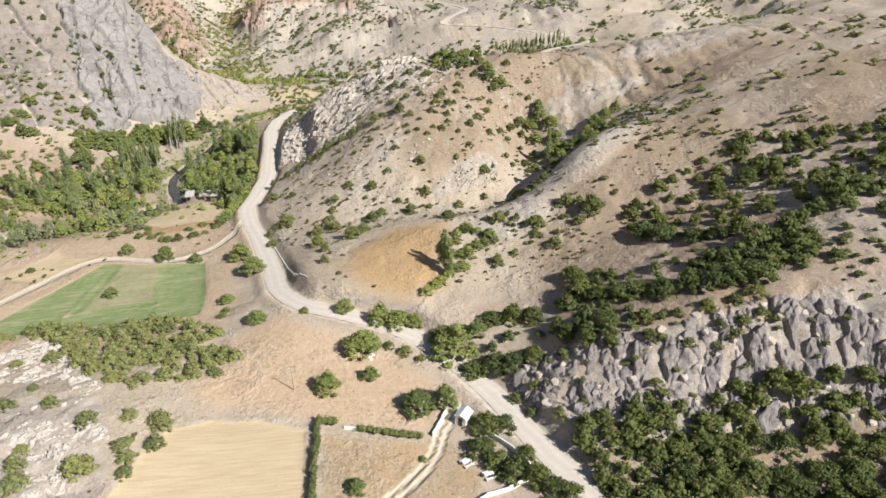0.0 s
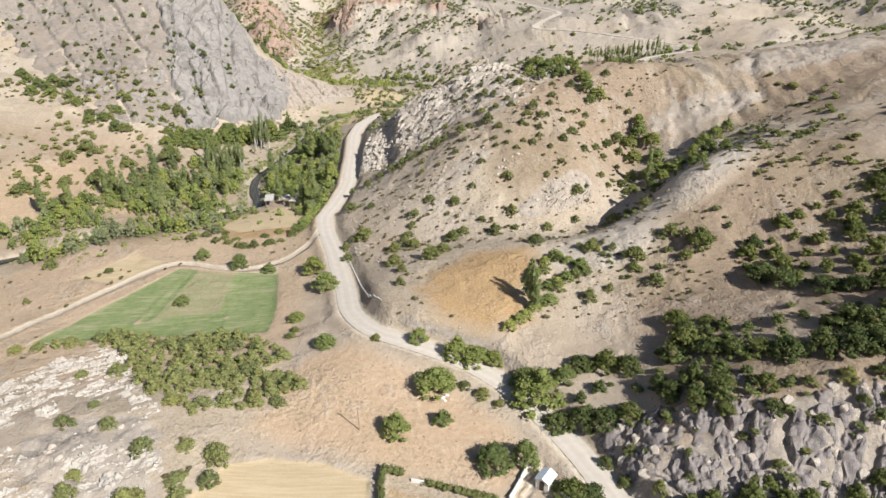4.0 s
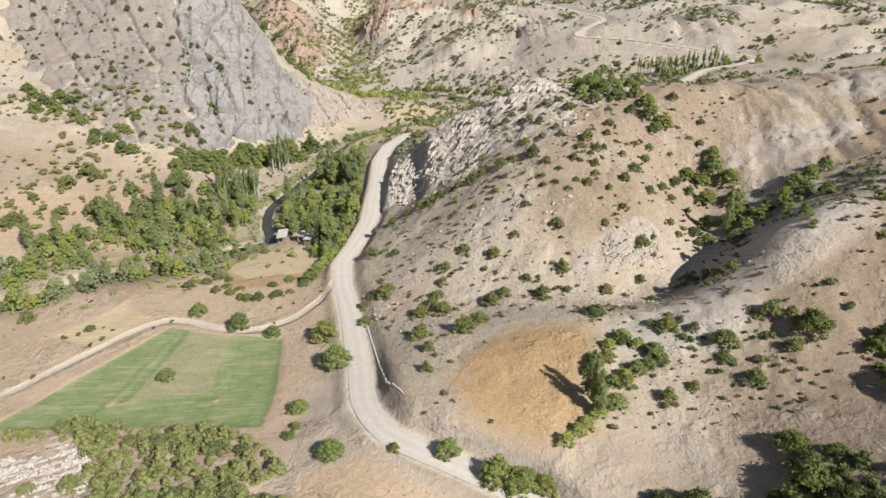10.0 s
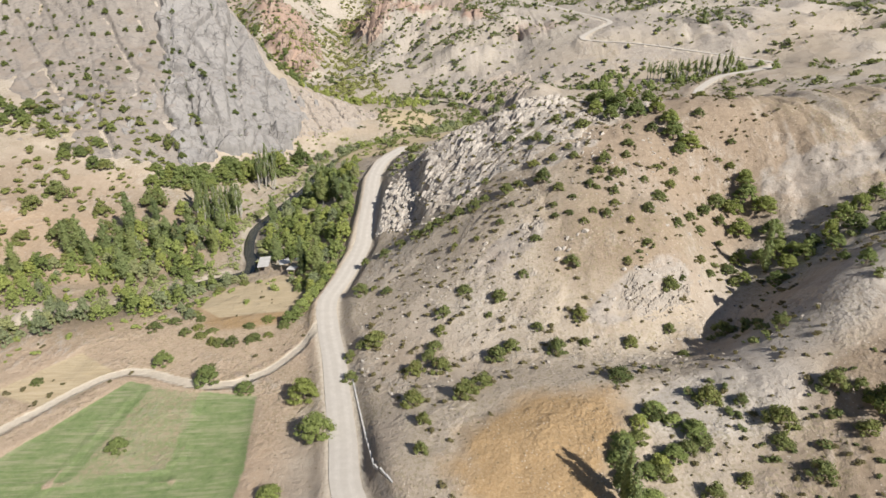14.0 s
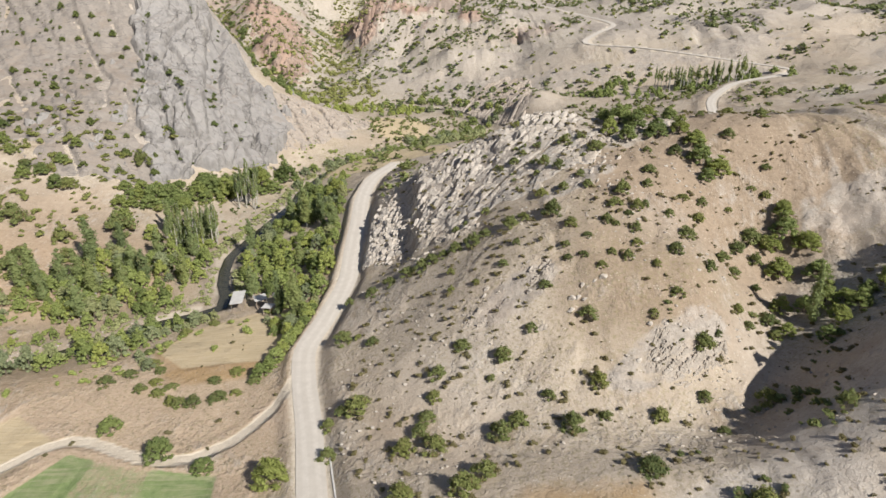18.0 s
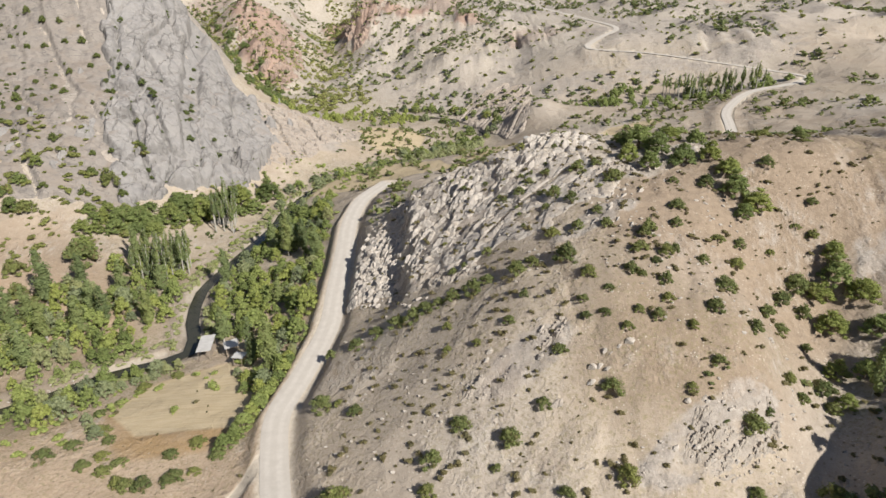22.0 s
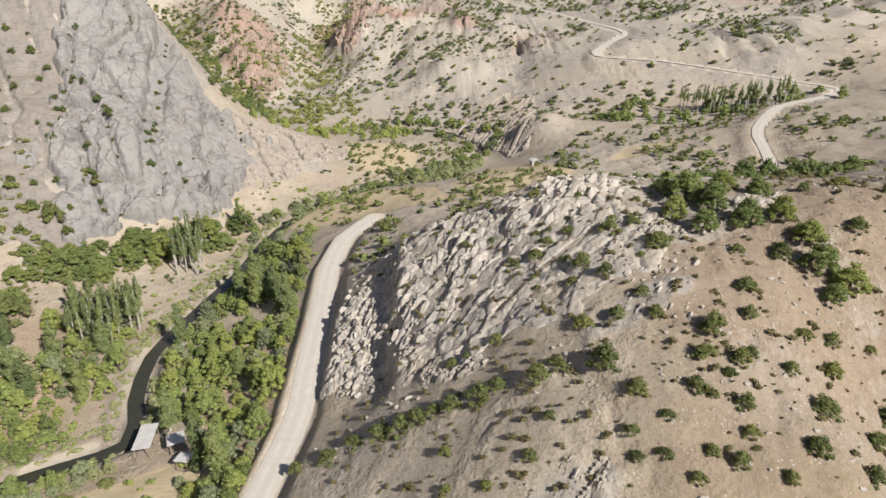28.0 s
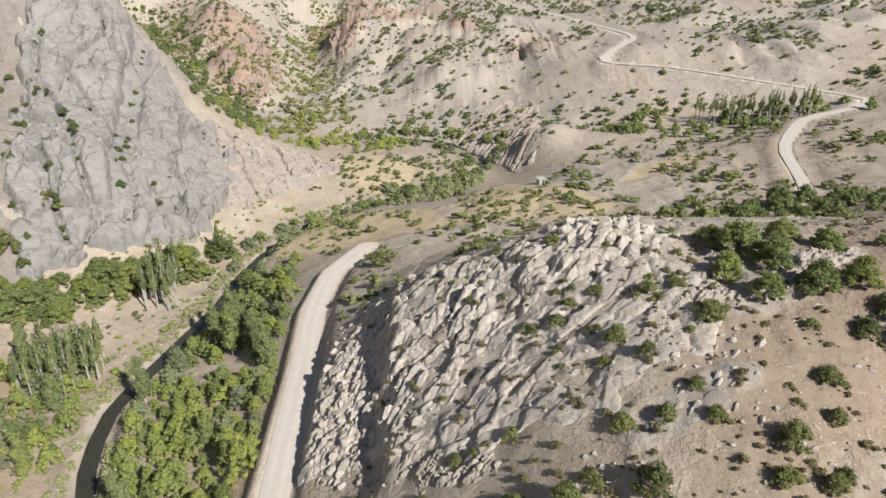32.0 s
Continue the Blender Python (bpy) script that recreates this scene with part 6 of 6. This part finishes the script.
# ---- buildings and small things ----
def plain(name, a, b, scale=2.0, rough=0.8, bump=0.0):
    m = Mat(name, rough, 0.25)
    n = m.noise(scale, 5, 0.6)
    m.color(m.mix(m.ramp(n, 0.3, 0.7), a, b))
    if bump:
        m.bump(n, 0.5, bump)
    return m.m


LIMEWASH = plain("limewash", (0.66, 0.65, 0.62), (0.80, 0.79, 0.76), 1.5, 0.85, 0.03)
SHEET = plain("painted_sheet_roof", (0.55, 0.62, 0.68), (0.68, 0.73, 0.77), 1.2, 0.5)
PALE_ROOF = plain("pale_roof_sheet", (0.44, 0.42, 0.395), (0.58, 0.56, 0.53), 0.8, 0.7, 0.03)
TIMBER = plain("weathered_timber", (0.20, 0.16, 0.12), (0.34, 0.28, 0.22), 4.0, 0.85)
DARK_WOOD = plain("dark_door_wood", (0.06, 0.05, 0.045), (0.11, 0.09, 0.075), 3.0, 0.7)
CONCRETE = plain("old_concrete", (0.40, 0.385, 0.36), (0.55, 0.53, 0.50), 2.0, 0.9, 0.03)
PLASTIC = plain("white_plastic", (0.74, 0.74, 0.73), (0.82, 0.82, 0.81), 3.0, 0.5)
GLASS = plain("dark_window", (0.03, 0.035, 0.04), (0.05, 0.055, 0.06), 1.0, 0.15)


def box_bm(sx, sy, sz, x=0, y=0, z=0, bevel=0.02):
    bm = bmesh.new()
    bmesh.ops.create_cube(bm, size=1.0)
    for v in bm.verts:
        v.co = (v.co.x * sx + x, v.co.y * sy + y, v.co.z * sz + z)
    if bevel:
        bmesh.ops.bevel(bm, geom=bm.edges[:], offset=bevel, segments=1, affect="EDGES")
    return bm


def part(name, bm, material, parent, label=""):
    me = bpy.data.meshes.new(name)
    bm.to_mesh(me)
    bm.free()
    me.materials.append(material)
    ob = new(name, me)
    ob.parent = parent
    return tagged(ob, label)


def gable_bm(w, d, rise, over=0.25, thick=0.10, z=0.0):
    bm = bmesh.new()
    hw, hd = w / 2 + over, d / 2 + over
    drop = over * rise / (w / 2)
    top = [(-hw, z - drop), (0, z + rise), (hw, z - drop)]
    ring = [(px, pz + thick) for px, pz in top] + [(px, pz) for px, pz in reversed(top)]
    a = [bm.verts.new((px, -hd, pz)) for px, pz in ring]
    b = [bm.verts.new((px, hd, pz)) for px, pz in ring]
    for i in range(6):
        j = (i + 1) % 6
        bm.faces.new((a[i], a[j], b[j], b[i]))
    bm.faces.new((a[0], a[5], a[4], a[1])), bm.faces.new((a[1], a[4], a[3], a[2]))
    bm.faces.new((b[1], b[4], b[5], b[0])), bm.faces.new((b[2], b[3], b[4], b[1]))
    bmesh.ops.recalc_face_normals(bm, faces=bm.faces[:])
    return bm


def house(name, label, x, y, turn, w, d, h, rise, roof_material, wall_material, category="hut"):
    top = tagged(new(name), label, category)
    top.matrix_basis = pose(x, y, ground_z(x, y) - 0.1, 0, 0, turn)
    bm = box_bm(w, d, h + 0.4, 0, 0, h / 2 - 0.2, 0.02)
    for end in (-1, 1):
        a = [bm.verts.new(p) for p in ((-w / 2, end * d / 2, h), (w / 2, end * d / 2, h), (0, end * d / 2, h + rise))]
        b = [bm.verts.new(p) for p in ((-w / 2, end * (d / 2 - 0.2), h), (w / 2, end * (d / 2 - 0.2), h), (0, end * (d / 2 - 0.2), h + rise))]
        bm.faces.new(a), bm.faces.new(b[::-1])
        for i in range(3):
            bm.faces.new((a[i], a[(i + 1) % 3], b[(i + 1) % 3], b[i]))
    bmesh.ops.recalc_face_normals(bm, faces=bm.faces[:])
    part("wall", bm, wall_material, top)
    part("roof", gable_bm(w, d, rise, z=h), roof_material, top)
    door = part("door", box_bm(0.85, 0.08, 1.9, 0, -d / 2 - 0.03, 0.95), DARK_WOOD, top, "dark wooden door")
    part("handle", box_bm(0.05, 0.06, 0.14, 0.3, -d / 2 - 0.09, 0.95, 0), CONCRETE, door)
    win = part("window", box_bm(0.08, 0.8, 0.7, -w / 2 - 0.03, 0.1, 1.4), PLASTIC, top, "small white framed window")
    part("pane", box_bm(0.04, 0.64, 0.54, -w / 2 - 0.07, 0.1, 1.4, 0), GLASS, win)
    return top


house("roadside_hut", "small white roadside hut with pale blue roof", 20.6, 97.2, -38, 2.3, 2.7, 2.0, 0.6, SHEET, LIMEWASH)
house("field_cabin", "small grey plastered cabin on the far terrace", 37, 386, 15, 2.6, 3.0, 1.9, 0.5, PALE_ROOF, CONCRETE)


def shelter(x, y, turn, w, d, z0, lean, label):
    top = tagged(new("river_shelter"), label, "shelter")
    top.matrix_basis = pose(x, y, ground_z(x, y), 0, 0, turn)
    for px in (-w / 2 + 0.2, w / 2 - 0.2):
        for py in (-d / 2 + 0.2, 0, d / 2 - 0.2):
            part("post", box_bm(0.12, 0.12, z0 + 1.2 + px * lean, px, py, (z0 + px * lean) / 2 - 0.6, 0.01), TIMBER, top)
    for py in (-d / 2 + 0.2, 0, d / 2 - 0.2):
        bm = box_bm(w, 0.1, 0.14, 0, py, 0, 0)
        for v in bm.verts:
            v.co.z += z0 + v.co.x * lean
        part("beam", bm, TIMBER, top)
    n = 7
    for i in range(n):
        bm = box_bm(w + 0.5, d / n + 0.03, 0.05, 0, -d / 2 + (i + 0.5) * d / n, 0.12 + 0.015 * (i % 2), 0)
        for v in bm.verts:
            v.co.z += z0 + v.co.x * lean
        part("roof_sheet", bm, PALE_ROOF, top)
    part("deck", box_bm(w, d, 0.12, 0, 0, 0.35), TIMBER, top, "timber deck above the bank")
    return top


shelter(-56.6, 250.2, 8, 2.9, 7.4, 2.9, 0.06, "open timber river shelter with pale sheet roof")
shelter(-50.0, 248.6, 24, 2.8, 3.4, 2.6, 0.08, "small timber shelter with pale sheet roof")
shelter(-46.2, 242.6, -12, 2.4, 2.6, 2.3, 0.07, "small timber shelter at the edge of a dry field")


def canopy(x, y, radius, h, label):
    top = tagged(new("canopy"), label, "canopy")
    top.matrix_basis = pose(x, y, ground_z(x, y), 0, 0, 20)
    bm = bmesh.new()
    peak = bm.verts.new((0, 0, h + 0.7))
    rings = []
    for q, dz in ((0.55, 0.42), (1.0, 0.0), (1.0, -0.25)):
        rings.append([bm.verts.new((radius * q * math.cos(k * math.pi / 4), radius * q * math.sin(k * math.pi / 4), h + dz)) for k in range(8)])
    for k in range(8):
        bm.faces.new((peak, rings[0][k], rings[0][(k + 1) % 8]))
        for a, b in zip(rings, rings[1:]):
            bm.faces.new((a[k], b[k], b[(k + 1) % 8], a[(k + 1) % 8]))
    part("cover", bm, PALE_ROOF, top, "pale cloth cover")
    for k in range(0, 8, 2):
        part("post", box_bm(0.08, 0.08, h + 0.5, 0.93 * radius * math.cos(k * math.pi / 4), 0.93 * radius * math.sin(k * math.pi / 4), h / 2 - 0.25, 0.01), TIMBER, top)
    return top


canopy(-46.0, 250.0, 1.1, 2.2, "small pale cloth canopy among the trees")


def low_wall(name, run, h, w, material, label, category):
    top = tagged(new(name), label, category)
    x0, y0 = run[0]
    top.location = (x0, y0, ground_z(x0, y0))
    for (ax, ay), (bx, by) in zip(run, run[1:]):
        n = max(1, round(math.hypot(bx - ax, by - ay) / 2.2))
        for i in range(n):
            px, py = ax + (bx - ax) * i / n, ay + (by - ay) * i / n
            qx, qy = ax + (bx - ax) * (i + 1) / n, ay + (by - ay) * (i + 1) / n
            length, turn = math.hypot(qx - px, qy - py), math.degrees(math.atan2(qy - py, qx - px))
            cx, cy = (px + qx) / 2, (py + qy) / 2
            ob = part("wall_section", box_bm(length - 0.02, w, h + 0.5, 0, 0, h / 2 - 0.25, 0.02), material, top)
            ob.matrix_basis = Matrix.Translation(-Vector(top.location)) @ pose(cx, cy, ground_z(cx, cy), 0, 0, turn)
    return top


low_wall("garden_wall", [(18.2, 101), (16.6, 98.2), (14.2, 94.4)], 0.9, 0.3, LIMEWASH, "low whitewashed wall beside the drive", "wall")
low_wall("garden_wall", [(22.4, 95.6), (24.6, 92.8), (27.4, 88.8), (29.6, 84.4), (29.8, 82.6), (28.4, 80.8), (25, 79.8), (21, 79.2), (18, 77.5)], 0.9, 0.25, LIMEWASH, "winding low white garden wall under the trees", "wall")
low_wall("hedge_footing", [(-2, 98.6), (0.4, 98.0)], 0.6, 0.3, LIMEWASH, "short stub of white wall at the hedge", "wall")
low_wall("drain_kerb", [(-8.8, 147.5), (-12.2, 152.6), (-14.2, 160), (-16.3, 168), (-18.4, 176), (-20.2, 183)], 0.16, 0.3, CONCRETE, "narrow concrete kerb along the roadside ditch", "kerb")


def bench_set(x, y, turn):
    top = tagged(new("garden_table"), "white plastic garden table with two benches", "table")
    top.matrix_basis = pose(x, y, ground_z(x, y), 0, 0, turn)
    part("tabletop", box_bm(1.8, 0.8, 0.06, 0, 0, 0.74), PLASTIC, top)
    for sx in (-0.75, 0.75):
        for sy in (-0.3, 0.3):
            part("leg", box_bm(0.08, 0.08, 0.9, sx, sy, 0.27, 0), PLASTIC, top)
    for sy in (-0.85, 0.85):
        seat = part("bench_seat", box_bm(1.9, 0.35, 0.06, 0, sy, 0.44), PLASTIC, top)
        for sx in (-0.8, 0.8):
            part("bench_leg", box_bm(0.08, 0.3, 0.55, sx, sy, 0.15, 0), PLASTIC, seat)
    return top


bench_set(19.2, 87.0, 25), bench_set(22.4, 83.4, 15)


def hedge(run, w, h, label, seed):
    rng = np.random.RandomState(seed)
    ob = tagged(new("hedge"), label, "hedge")
    x0, y0 = run[0]
    ob.location = (x0, y0, ground_z(x0, y0))
    lumps, stems = [], []
    for (ax, ay), (bx, by) in zip(run, run[1:]):
        n = int(math.hypot(bx - ax, by - ay) / 0.7)
        for i in range(n):
            x, y = ax + (bx - ax) * i / n, ay + (by - ay) * i / n
            z = ground_z(x, y) - ob.location.z
            lumps.append((x - x0 + 0.15 * rng.randn(), y - y0 + 0.15 * rng.randn(), z + h * 0.5, w * (0.48 + 0.1 * rng.rand()), h / w * (0.9 + 0.25 * rng.rand())))
            stems.append(tube_arrays([(x - x0, y - y0, z - 0.3), (x - x0, y - y0, z + h * 0.6)], [0.06, 0.03], 5))
    for name, me in (("foliage", mesh_of("foliage", *crown_arrays(rng, lumps, 70 * len(lumps), 0.16), OAK)), ("stems", mesh_of("stems", *join(stems), BARK))):
        child = new(name, me)
        child.parent = ob
    return ob


hedge([(-6.6, 100.6), (-7.6, 90), (-8.2, 76)], 1.2, 1.8, "tall clipped green hedge beside the wheat field", 41)
hedge([(0.8, 97.6), (6, 95.9), (12.6, 94.0)], 1.3, 1.5, "row of clipped dark green hedge bushes", 42)
hedge([(-5.6, 100.2), (-3.0, 99.4)], 1.7, 1.9, "bushy green hedge corner at the field", 43)


def pole(x, y, h):
    top = tagged(new("utility_pole"), "thin weathered wooden pole standing in the field", "pole")
    top.matrix_basis = pose(x, y, ground_z(x, y), 1.5, -2, 0)
    me = mesh_of("shaft", *tube_arrays([(0, 0, -0.6), (0, 0, h * 0.5), (0, 0, h)], [0.11, 0.095, 0.075], 8), TIMBER, True)
    child = new("shaft", me)
    child.parent = top
    part("crossarm", box_bm(0.9, 0.08, 0.1, 0, 0.08, h - 0.35, 0.01), TIMBER, top)
    for sx in (-0.38, 0.38):
        part("insulator", box_bm(0.07, 0.07, 0.14, sx, 0.08, h - 0.23, 0.01), PLASTIC, top)


pole(-11.5, 110.0, 5.2)
for x, y, r in ((4.2, 118.2, 0.5), (5.0, 118.8, 0.4), (4.6, 117.5, 0.35)):
    sack = tagged(new("feed_sack", boulder_mesh(int(x * 10), r, r * 0.7, r * 0.6)), "white sack lying under the field tree", "sack")
    sack.data.materials[0] = PLASTIC
    sack.location = (x, y, ground_z(x, y) + r * 0.3)
for x, y, r in ((-0.6, 84.6, 1.9), (11.6, 89.4, 0.8)):
    tree.plant(x, y, r, np.random.RandomState(3), 0.8, "young light green tree in the dry yard")
